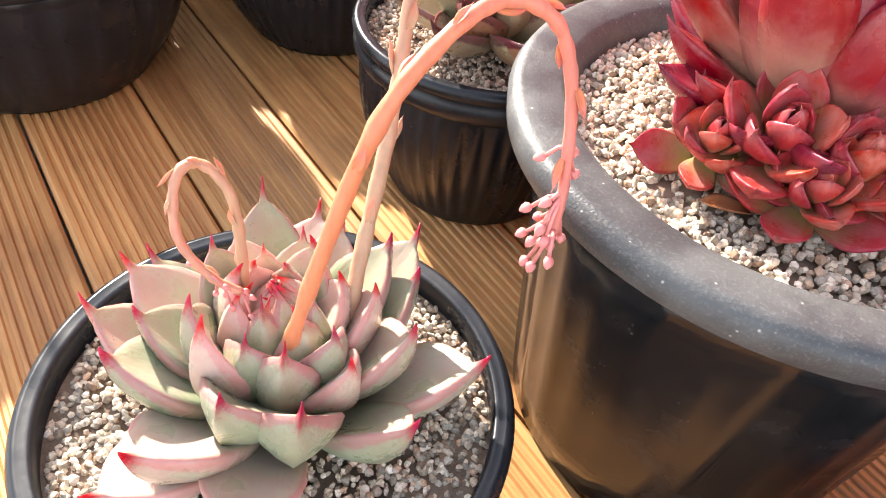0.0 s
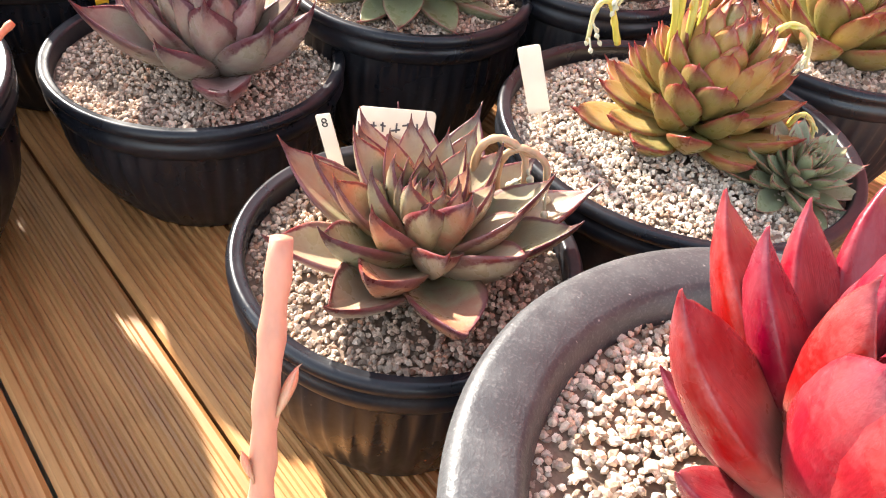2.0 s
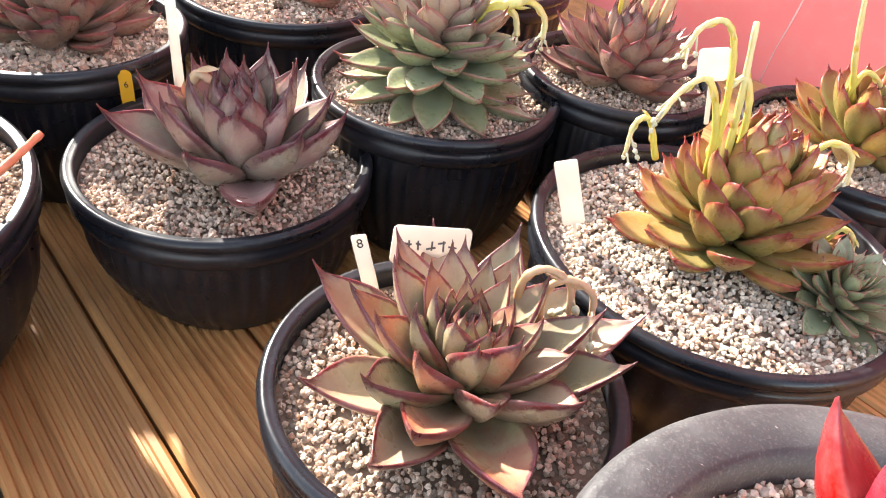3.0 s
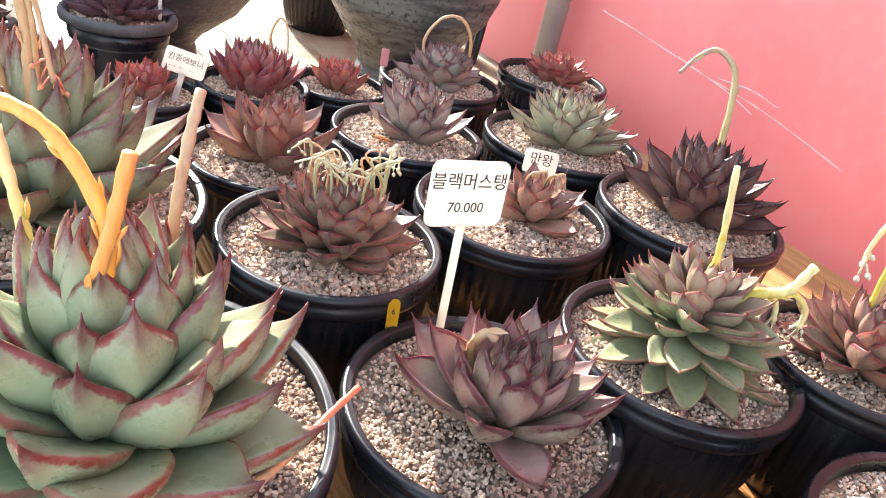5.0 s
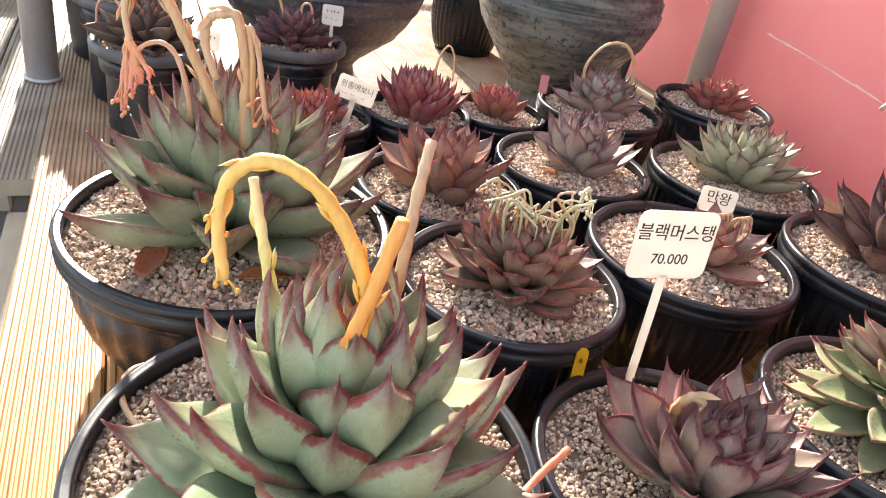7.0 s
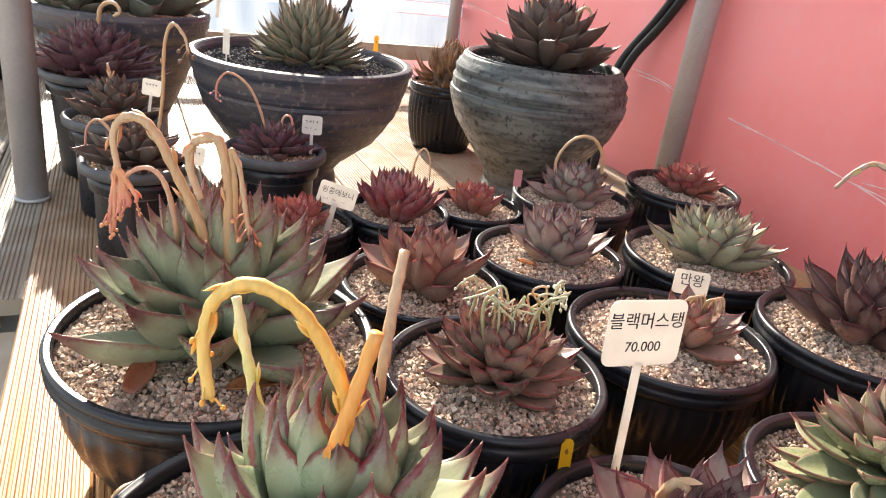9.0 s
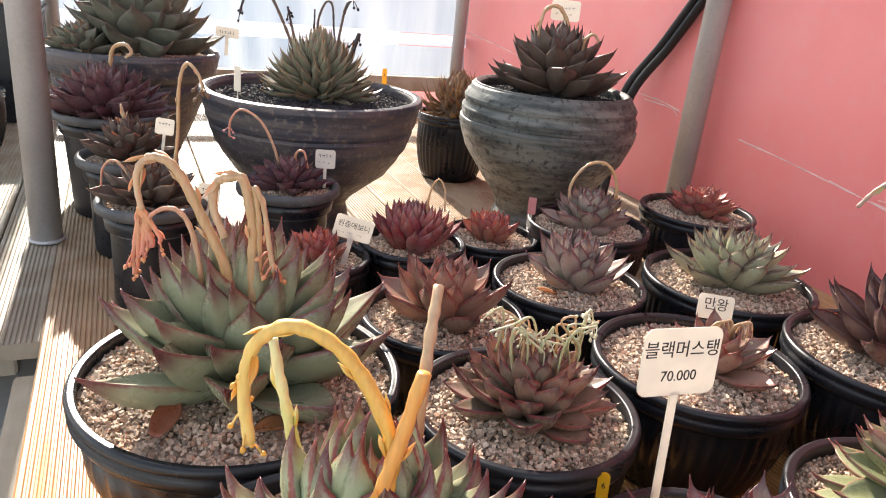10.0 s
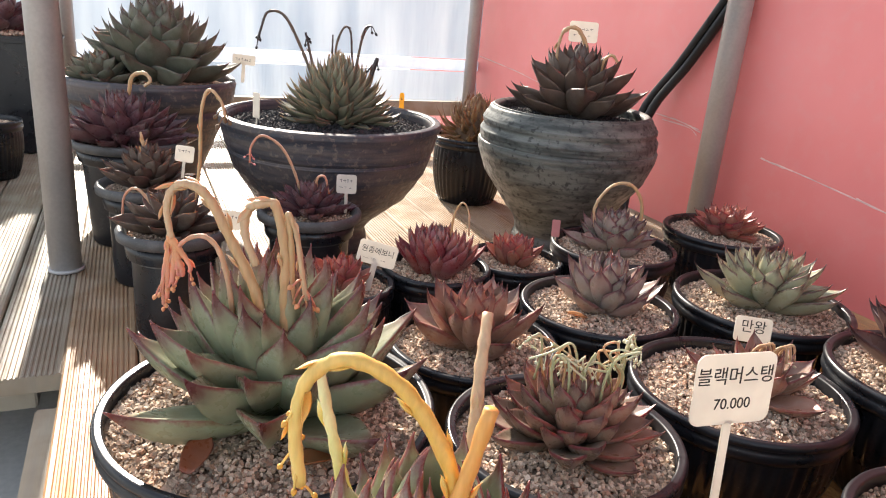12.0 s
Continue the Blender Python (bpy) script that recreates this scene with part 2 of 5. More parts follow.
def lathe(profile, seg=72, wave=None, cap=False):
    """Turn a profile of (radius, height) pairs; wave(radius, height, angle) may change the radius."""
    verts, faces = [], []
    n = len(profile)
    for j in range(seg):
        a = 2 * math.pi * j / seg
        for r, z in profile:
            q = wave(r, z, a) if wave else r
            verts.append((q * math.cos(a), q * math.sin(a), z))
    for j in range(seg):
        j2 = (j + 1) % seg
        for i in range(n - 1):
            faces.append((j * n + i, j2 * n + i, j2 * n + i + 1, j * n + i + 1))
    if cap:
        faces.append([j * n for j in range(seg)][::-1])
    return verts, faces


def tube(points, radii, seg=8, closed_end=True):
    """A round tube along points. Gives vertices, faces and how far along each vertex lies."""
    pts = [Vector(p) for p in points]
    verts, faces, along = [], [], []
    up = Vector((0.31, 0.52, 0.79)).normalized()
    n = len(pts)
    for i, p in enumerate(pts):
        d = (pts[min(i + 1, n - 1)] - pts[max(i - 1, 0)]).normalized()
        x = d.cross(up).normalized()
        up = x.cross(d).normalized()
        for j in range(seg):
            a = 2 * math.pi * j / seg
            verts.append(p + (x * math.cos(a) + up * math.sin(a)) * radii[i])
            along.append(i / (n - 1))
    for i in range(n - 1):
        for j in range(seg):
            k = (j + 1) % seg
            faces.append((i * seg + j, i * seg + k, (i + 1) * seg + k, (i + 1) * seg + j))
    if closed_end:
        faces.append(list(range(seg))[::-1])
        faces.append([(n - 1) * seg + j for j in range(seg)])
    return verts, faces, along


def spline(ctrl, n=24):
    """A smooth line through control points."""
    c = [Vector(p) for p in ctrl]
    c = [c[0] * 2 - c[1]] + c + [c[-1] * 2 - c[-2]]
    out = []
    spans = len(c) - 3
    for i in range(n + 1):
        s = min(i / n * spans, spans - 1e-6)
        k, u = int(s), s - int(s)
        p0, p1, p2, p3 = c[k:k + 4]
        out.append(0.5 * ((2 * p1) + (p2 - p0) * u + (2 * p0 - 5 * p1 + 4 * p2 - p3) * u * u + (3 * p1 - p0 - 3 * p2 + p3) * u ** 3))
    return out


def box_mesh(name, sx, sy, sz, material, bevel=0.0):
    bm = bmesh.new()
    bmesh.ops.create_cube(bm, size=1.0)
    bmesh.ops.scale(bm, vec=(sx, sy, sz), verts=bm.verts)
    if bevel:
        bmesh.ops.bevel(bm, geom=bm.edges[:], offset=bevel, segments=2, affect="EDGES")
    me = bpy.data.meshes.new(name)
    bm.to_mesh(me)
    bm.free()
    me.materials.append(material)
    return me


# ---- the setting ----
SEAM, PITCH = 0.267, 0.105
DECK_EDGE = SEAM - 4 * PITCH
FAR = 3.35
WALL_X = 1.36


def board_mesh(width, length, thick=0.022, grooves=12):
    """A grooved deck board along +y, its top at z = 0."""
    prof = [(-width / 2, -thick), (-width / 2, -0.003), (-width / 2 + 0.003, 0.0)]
    flat = 0.007
    step = (width - 2 * flat) / grooves
    for i in range(grooves):
        x0 = -width / 2 + flat + i * step
        prof += [(x0 + step * 0.12, 0.0), (x0 + step * 0.3, -0.002), (x0 + step * 0.62, -0.002), (x0 + step * 0.8, 0.0)]
    prof += [(width / 2 - 0.003, 0.0), (width / 2, -0.003), (width / 2, -thick)]
    n = len(prof)
    verts = [(x, y, z) for y in (0.0, length) for x, z in prof]
    faces = [(i, i + 1, n + i + 1, n + i) for i in range(n - 1)] + [(n - 1, 0, n, 2 * n - 1)]
    faces += [list(range(n))[::-1], [n + i for i in range(n)]]
    return verts, faces


floor = tagged(new("floor"), "brown grooved timber deck boards with narrow gaps", "floor", kind="structure")
near_y = -0.9
vb, fb = board_mesh(PITCH - 0.0026, FAR - near_y)
long_board = mesh_from("deck_board", vb, fb, WOOD, smooth=False)
for i in range(-4, 11):
    piece("deck_board", long_board, floor, pose(SEAM + (i + 0.5) * PITCH, near_y, 0))
vb, fb = board_mesh(PITCH - 0.0036, FAR - 1.5, 0.028)
short_board = mesh_from("deck_board", vb, fb, WOOD_GREY, smooth=False)
for i in range(-5, -12, -1):
    piece("deck_board", short_board, floor, pose(SEAM + (i + 0.5) * PITCH + 0.004, 1.5, 0.0))
piece("joist", box_mesh("joist", 0.045, 2.36, 0.09, WOOD_GREY, 0.003), floor, pose(DECK_EDGE - 0.01, 0.28, -0.067 - 0.01))
piece("joist", box_mesh("joist", 0.8, 0.045, 0.05, WOOD_GREY, 0.003), floor, pose(DECK_EDGE - 0.44, 1.57, -0.056))

ground = tagged(new("ground"), "pale grey concrete ground below the deck", "ground", kind="structure")
piece("slab", box_mesh("slab", 160, 160, 0.1, CONCRETE), ground, pose(0, 1.5, -0.21))


def wall_red():
    k = Mat("red_sheet", 0.42)
    v = k.world()
    n1, n2 = k.noise(v, 2.2, 3.0), k.noise(v, 30.0, 4.0)
    c = k.mix(k.ramp(n1, 0.3, 0.7), (0.74, 0.2, 0.19), (0.8, 0.25, 0.24))
    c = k.mix(k.ramp(n2, 0.45, 0.75, 0.0, 0.2), c, (0.72, 0.34, 0.3))
    k.color(c).rough(k.ramp(n2, 0.3, 0.7, 0.34, 0.5))
    k.bump(k.math("ADD", n1, k.math("MULTIPLY", n2, 0.08)), 0.25, 0.02)
    return k.m


RED = wall_red()
wall = tagged(new("wall_east", box_mesh("wall_east", 0.05, 6.0, 2.4, RED, 0.004)), "matt red sheet wall with pale scratches", "wall", kind="structure")
wall.matrix_world = pose(WALL_X + 0.025, 1.2, 1.0)

# ---- pots ----


def gravel_mesh(name, radius, size, material, seed, mound=0.004, fine=False):
    """Loose grains over a disc: one sheet of soil and many small angular stones."""
    rng = np.random.default_rng(seed)
    n = int(1.5 * math.pi * radius ** 2 / (size * size * 0.62))
    rr, aa = radius * np.sqrt(rng.random(n)), rng.random(n) * 2 * math.pi
    g = (1 + 5 ** 0.5) / 2
    if fine:
        shape = np.array([(-1, g, 0), (1, g, 0), (-1, -g, 0), (1, -g, 0), (0, -1, g), (0, 1, g), (0, -1, -g), (0, 1, -g), (g, 0, -1), (g, 0, 1), (-g, 0, -1), (-g, 0, 1)]) / 1.9
        cells = np.array([(0, 11, 5), (0, 5, 1), (0, 1, 7), (0, 7, 10), (0, 10, 11), (1, 5, 9), (5, 11, 4), (11, 10, 2), (10, 7, 6), (7, 1, 8), (3, 9, 4), (3, 4, 2), (3, 2, 6), (3, 6, 8), (3, 8, 9), (4, 9, 5), (2, 4, 11), (6, 2, 10), (8, 6, 7), (9, 8, 1)])
    else:
        shape = np.array([(x, y, z) for x in (-1, 1) for y in (-1, 1) for z in (-1, 1)], float) * 0.8
        cells = np.array([(0, 1, 3, 2), (4, 6, 7, 5), (0, 4, 5, 1), (2, 3, 7, 6), (0, 2, 6, 4), (1, 5, 7, 3)])
    m0 = len(shape)
    s = size * rng.uniform(0.38, 0.64, (n, 1, 1)) * rng.uniform(0.6, 1.25, (n, 1, 3))
    p = shape[None] * rng.uniform(0.72, 1.08, (n, m0, 1)) * rng.uniform(0.85, 1.1, (n, m0, 3)) * s
    q = rng.normal(size=(n, 4))
    q /= np.linalg.norm(q, axis=1)[:, None]
    w, x, y, z = q.T
    rot = np.stack([np.stack([1 - 2 * (y * y + z * z), 2 * (x * y - z * w), 2 * (x * z + y * w)], -1),
                    np.stack([2 * (x * y + z * w), 1 - 2 * (x * x + z * z), 2 * (y * z - x * w)], -1),
                    np.stack([2 * (x * z - y * w), 2 * (y * z + x * w), 1 - 2 * (x * x + y * y)], -1)], 1)
    p = np.einsum("nij,nkj->nki", rot, p)
    wave = 0.25 * size * np.sin(rr * 90 + aa * 3)
    p += np.stack([rr * np.cos(aa), rr * np.sin(aa), mound * (1 - (rr / radius) ** 2) + wave + rng.uniform(-0.25, 0.35, n) * size], -1)[:, None, :]
    faces = (cells[None] + m0 * np.arange(n)[:, None, None]).reshape(-1, cells.shape[1])
    verts = p.reshape(-1, 3)
    m = 40
    disc = [(radius * 1.03 * math.cos(2 * math.pi * j / m), radius * 1.03 * math.sin(2 * math.pi * j / m), -0.1 * size) for j in range(m)]
    me = bpy.data.meshes.new(name)
    me.from_pydata(np.vstack([verts, disc]).tolist(), [], faces.tolist() + [list(range(m0 * n, m0 * n + m))])
    me.materials.append(material)
    me.materials.append(SOIL)
    me.polygons[len(me.polygons) - 1].material_index = 1
    return me


def pot(x, y, r, h, label, rim="roll", ribs=0, base=0.7, material=None, rim_material=None, lip=0.022, gravel=None, grain=0.0044, fill=0.016, seed=0, category="plant pot", fine=False):
    """A nursery pot with its rim, and the gravel that fills it."""
    material = material or BLACK
    root = tagged(new("plant_pot"), label, category, "succulent pots on the deck")
    root.matrix_world = pose(x, y, 0.001, 0, 0, seed * 37.0)
    rb = r * base
    ri = r - (0.010 if rim == "roll" else lip)
    neck = r * 0.93 if rim == "roll" else r - 0.02
    body = [(0.0, 0.003), (rb * 0.94, 0.003), (rb * 0.97, 0.0), (rb, 0.004)]
    steps = 7
    for i in range(1, steps + 1):
        f = i / steps
        bulge = 0.018 * math.sin(math.pi * f) if rim == "roll" else 0.0
        body.append((rb + (neck - rb) * f + bulge * r / 0.12 * 0.6, 0.004 + (h - 0.026) * f))
    body += [(ri + 0.001, h - 0.018), (ri, h - fill - 0.02), (ri * 0.98, h - fill - 0.03)]
    top_rib = h * 0.8

    def wave(q, z, a):
        if ribs and 0.006 < z < top_rib and q > rb * 0.98:
            return q + (0.0016 if rim == "roll" else 0.0007) * math.cos(ribs * a)
        return q
    v, f = lathe(body, ribs * 4 if ribs else 80, wave)
    piece("body", mesh_from("pot_body", v, f, material), root)
    if rim == "roll":
        prof = [(neck, h - 0.03), (r - 0.004, h - 0.028), (r - 0.001, h - 0.022), (r - 0.001, h - 0.014), (r - 0.004, h - 0.0115), (r - 0.001, h - 0.009), (r, h - 0.005),
                (r - 0.002, h - 0.001), (r - 0.005, h), (r - 0.0075, h - 0.002), (r - 0.009, h - 0.001), (ri - 0.001, h - 0.004), (ri, h - 0.02)]
    else:
        prof = [(neck, h - 0.024), (r - 0.004, h - 0.019), (r, h - 0.016), (r + 0.001, h - 0.006), (r - 0.002, h - 0.001), (r - 0.006, h),
                (ri + 0.004, h - 0.001), (ri, h - 0.004), (ri - 0.004, h - 0.014), (ri - 0.006, h - 0.05)]
    v, f = lathe(prof, 96)
    piece("rim", mesh_from("pot_rim", v, f, rim_material or material), root)
    g = tagged(new("gravel", gravel_mesh("gravel", ri - 0.002, grain, gravel or GRAVEL, seed + 11, fine=fine)), "loose pinkish beige pumice gravel filling the pot" if gravel is not GRAVEL_BLACK else "fine black gravel filling the bowl", "gravel", kind="stuff")
    g.matrix_world = pose(x, y, h - fill)
    return root


# ---- plants ----


def leaf_mesh(name, material, W=0.42, T=0.1, cup=0.3, bend=0.25, belly=0.55, foot=0.5, point=1.1, mucro=0.08, nu=11, nv=16, wavy=0.0, twist=0.0, hook=0.9, keel=0.3):
    """A fleshy leaf of length 1 along +x, its face up: hollow above, keeled below, its tip drawn out and turned up."""
    verts, along, margin = [], [], []
    tip0 = 1 - mucro
    us = [tip0 * 0.97 * i / nu for i in range(nu + 1)] + [tip0, tip0 + 0.35 * mucro, tip0 + 0.7 * mucro, 1.0]
    w_tip = 0.12
    for u in us:
        if u < belly:
            w = foot + (1 - foot) * math.sin(0.5 * math.pi * u / belly)
        elif u <= tip0:
            q = max(0.0, (tip0 - u) / (tip0 - belly))
            w = w_tip + (1 - w_tip) * math.sin(0.5 * math.pi * min(1.0, q)) ** point
        else:
            w = w_tip * max(0.0, 1 - (u - tip0) / mucro) ** 1.2
        w = max(0.004, w * W / 2)
        th = T * (0.55 + 0.45 * math.sin(math.pi * min(1, u * 0.85 + 0.12))) * (1 - u ** 5 * 0.9) * 0.5
        zc = bend * u * u + wavy * math.sin(u * 7) + (hook * (u - 0.8) ** 2 if u > 0.8 else 0)
        tw = twist * u
        for j in range(nv):
            a = 2 * math.pi * j / nv
            cx, sx = math.cos(a), math.sin(a)
            y = w * cx
            under = 1.0 + keel * max(0.0, 1 - 2.2 * abs(cx)) * min(1.0, u * 1.4)
            z = cup * w * abs(cx) ** 1.6 + th * sx * (0.5 if sx > 0 else under)
            verts.append((u, y * math.cos(tw) - z * math.sin(tw), zc + y * math.sin(tw) + z * math.cos(tw)))
            along.append(u)
            margin.append(abs(cx) ** 1.5)
    n = len(us)
    faces = [(i * nv + j, (i + 1) * nv + j, (i + 1) * nv + (j + 1) % nv, i * nv + (j + 1) % nv) for i in range(n - 1) for j in range(nv)]
    faces += [list(range(nv)), [(n - 1) * nv + j for j in range(nv)][::-1]]
    return mesh_from(name, verts, faces, material, attrs={"along": along, "margin": margin})


def plant(x, y, z, label, outer, inner, n=40, L=(0.1, 0.03), elev=(8, 78), rise=0.03, core=0.012, tilt=(0, 0), seed=1, spin=0.0, jitter=1.0, pw=1.0, extra=(), category="succulent", group="potted succulents"):
    """A rosette: leaves set by the golden angle round a short stem, long and flat outside, short and upright within."""
    root = tagged(new("succulent_plant"), label, category, group)
    root.matrix_world = pose(x, y, z, tilt[0], tilt[1], 0)
    rng = random.Random(seed)
    top = rise
    v, f = lathe([(0.0, -0.012), (core, -0.012), (core * 1.1, 0.0), (core * 0.9, top * 0.6), (core * 0.4, top), (0.0, top + 0.002)], 14)
    piece("stem", mesh_from("stem", v, f, STALK_BROWN), root)
    for i in range(n):
        q = i / max(1, n - 1)
        q2 = q ** pw
        ln = (L[0] + (L[1] - L[0]) * q ** max(1.0, 1.7 - pw)) * rng.uniform(1 - 0.1 * jitter, 1 + 0.08 * jitter)
        el = elev[0] + (elev[1] - elev[0]) * q2 + rng.uniform(-6, 6) * jitter
        az = spin + i * 137.508 + rng.uniform(-9, 9) * jitter
        m = pose(0, 0, top * q * 0.9, 0, 0, az) @ pose(core * (1 - 0.8 * q), 0, 0, rng.uniform(-9, 9) * jitter, -el, 0)
        wq = rng.uniform(0.92, 1.08)
        piece("leaf", rng.choice(outer if q < 0.6 else inner), root, m @ Matrix.Diagonal((ln, ln * wq, ln, 1)))
    for az, el, ln, wq, zz in extra:
        piece("leaf", rng.choice(outer), root, pose(0, 0, zz, 0, 0, az) @ pose(core, 0, 0, 0, -el, 0) @ Matrix.Diagonal((ln, ln * wq, ln, 1)))
    return root


def stalk(root_label, base, ctrl, r0, r1, material, buds=0, bud_size=0.006, bud_mat=None, bracts=0, seed=0, category="flower stem", parent=None, seg=8):
    """A flower stem along control points (from base), with bracts and hanging buds."""
    rng = random.Random(seed)
    pts = spline([Vector(base) + Vector(c) for c in ctrl], 8 * (len(ctrl) - 1))
    n = len(pts)
    rad = [(r0 + (r1 - r0) * i / (n - 1)) * (1 + 0.07 * rng.uniform(-1, 1) + 0.09 * math.sin(1.9 * i + seed)) for i in range(n)]
    v, f, al = tube(pts, rad, seg)
    root = tagged(new("flower_stem", mesh_from("flower_stem", v, f, material, attrs={"along": al})), root_label, category)
    for b in range(bracts):
        i = int((0.15 + 0.8 * b / max(1, bracts)) * (n - 2))
        d = (pts[i + 1] - pts[i]).normalized()
        side = d.orthogonal().normalized()
        side.rotate(Matrix.Rotation(b * 2.4 + rng.random(), 3, d))
        xx = (d * 0.95 + side * 0.18).normalized()
        zz = (side - xx * side.dot(xx)).normalized()
        m = Matrix((xx, zz.cross(xx), zz)).transposed().to_4x4()
        ln = r0 * rng.uniform(2.4, 4.0)
        piece("bract", bract_for(material), root, Matrix.Translation(pts[i] + side * rad[i] * 0.75) @ m @ Matrix.Diagonal((ln, ln, ln, 1)))
    for b in range(buds):
        i = n - 1 - int(rng.random() * n * 0.22)
        p = pts[i]
        e = p + Vector((rng.uniform(-0.8, 0.8), rng.uniform(-0.8, 0.8), rng.uniform(-1.5, -0.1))) * bud_size * 2.6
        v, f, al = tube([p, (p + e) / 2 + Vector((0, 0, bud_size * 0.4)), e], [min(r1 * 0.5, bud_size * 0.22)] * 3, 5)
        ped = piece("pedicel", mesh_from("pedicel", v, f, bud_mat or material, attrs={"along": al}), root)
        d = (e - p).normalized()
        prof = [(0.0, 0.0), (0.6, 0.25), (0.85, 0.8), (0.7, 1.5), (0.25, 2.1), (0.0, 2.25)]
        v, f = lathe([(a * bud_size * 0.6, c * bud_size * 0.6) for a, c in prof], 8, lambda q, z, a: q * (1 + 0.12 * math.cos(5 * a)))
        piece("bud", mesh_from("bud", v, f, bud_mat or material), ped, Matrix.Translation(e) @ d.to_track_quat("Z", "Y").to_matrix().to_4x4())
    return root


STALK_BROWN = plain_material("old_stem", (0.16, 0.1, 0.06), 0.8, 0.3, 80)
BRACTS = {}


def bract_for(material):
    if material.name not in BRACTS:
        BRACTS[material.name] = leaf_mesh("bract", material, 0.36, 0.1, 0.6, 0.1, 0.4, 0.6, 1.0, 0.1, 6, 8)
    return BRACTS[material.name]

# ---- poles, back wall, scratches, cable ----


def ring_pipe(name, x, y, z0, z1, r, label):
    v, f = lathe([(r - 0.003, z0), (r, z0), (r, z1), (r - 0.003, z1)], 28)
    ob = tagged(new(name, mesh_from(name, v, f, STEEL)), label, "pole")
    ob.matrix_world = pose(x, y, 0)
    v, f = lathe([(r, 0.0), (r + 0.004, 0.001), (r + 0.004, 0.006), (r, 0.007)], 28)
    piece("collar", mesh_from("collar", v, f, STEEL), ob, pose(0, 0, z0))
    return ob


ring_pipe("steel_pole", -0.172, 1.93, 0.0, 2.3, 0.029, "grey galvanised steel pole standing on the weathered deck")
ring_pipe("steel_pole", 1.318, 1.845, 0.0, 2.3, 0.03, "grey galvanised steel pole in front of the red wall")
ring_pipe("steel_pole", 1.3, FAR - 0.06, 0.0, 2.3, 0.026, "grey steel corner pole beside the bright film window")
ring_pipe("steel_pole", -0.225, FAR - 0.06, 0.0, 2.3, 0.024, "grey steel pole before the film wall")

FK = Mat("greenhouse_film", 0.4)
fv = FK.world()
fold = FK.noise(FK.scaled(fv, (9, 1, 1.2)), 1.0, 4.0)
tr = FK.n.new("ShaderNodeBsdfTranslucent")
FK.put(tr.inputs["Color"], FK.mix(FK.ramp(fold, 0.3, 0.7), (0.12, 0.155, 0.2), (0.22, 0.25, 0.285)))
mixer = FK.n.new("ShaderNodeMixShader")
mixer.inputs[0].default_value = 0.35
FK.color((0.56, 0.61, 0.66))
FK.l.new(tr.outputs[0], mixer.inputs[1])
FK.l.new(FK.b.outputs[0], mixer.inputs[2])
FK.l.new(mixer.outputs[0], FK.n["Material Output"].inputs["Surface"])
FK.bump(fold, 0.4, 0.03)
FILM = FK.m

win = tagged(new("window_1"), "bright milky blue greenhouse film window with white seams", "window", kind="structure")


def film_sheet(name, x0, x1, z0, z1, y):
    verts, faces = [], []
    nx = 40
    for i in range(nx + 1):
        for z, b in ((z0, 0.0), (0.5 * (z0 + z1), 1.0), (z1, 0.0)):
            u = i / nx
            verts.append((x0 + (x1 - x0) * u, y + 0.012 * b * math.sin(u * 23) + 0.006 * b * math.sin(u * 61), z))
    for i in range(nx):
        for j in range(2):
            k = i * 3 + j
            faces.append((k, k + 3, k + 4, k + 1))
    ob = piece(name, mesh_from(name, verts, faces, FILM), win)
    ob.visible_shadow = False
    return ob


SEAM_WHITE = thin_plastic("white_seam_film", (0.8, 0.86, 0.93))
film_sheet("pane", -2.6, 1.36, 0.325, 2.3, FAR)
film_sheet("pane", -2.6, 1.36, 0.12, 0.27, FAR + 0.006)
piece("seam", box_mesh("seam", 3.96, 0.02, 0.045, SEAM_WHITE, 0.003), win, pose(-0.62, FAR, 0.2975))
piece("sill", box_mesh("sill", 3.96, 0.05, 0.06, WOOD_GREY, 0.004), win, pose(-0.62, FAR - 0.005, 0.115))

SCRATCH = plain_material("scratched_paint", (0.75, 0.5, 0.47), 0.7, 0.2)
rs = random.Random(5)


def scratch(pts, r=0.0016):
    line = spline([(WALL_X - 0.0003, y, z) for y, z in pts], 16)
    v, f, al = tube(line, [r * (0.4 + rs.random()) for _ in line], 5)
    v = [(WALL_X - 0.0006 + (p[0] - WALL_X) * 0.15, p[1], p[2]) for p in v]
    inv = wall.matrix_world.inverted()
    piece("scratch", mesh_from("scratch", [inv @ Vector(p) for p in v], f, SCRATCH), wall)


for pts in ([(3.33, 0.342), (3.0, 0.318), (2.785, 0.294)], [(2.13, 0.298), (2.02, 0.292), (1.938, 0.278)], [(2.1, 0.286), (1.99, 0.283), (1.95, 0.268)],
            [(2.06, 0.297), (1.97, 0.287), (1.945, 0.284)], [(1.724, 0.257), (1.6, 0.247), (1.378, 0.221)], [(1.72, 0.259), (1.68, 0.252), (1.62, 0.249)],
            [(1.378, 0.221), (1.2, 0.205), (1.0, 0.17)], [(1.33, 0.226), (1.24, 0.232), (1.17, 0.222)], [(1.45, 0.232), (1.3, 0.21), (1.22, 0.19)],
            [(0.98, 0.29), (0.93, 0.3), (0.9, 0.3)], [(0.95, 0.275), (0.92, 0.277), (0.9, 0.278)], [(0.9, 0.255), (0.87, 0.258), (0.84, 0.25)],
            [(0.705, 0.0), (0.702, 0.06), (0.694, 0.125), (0.68, 0.3)]):
    scratch(pts)

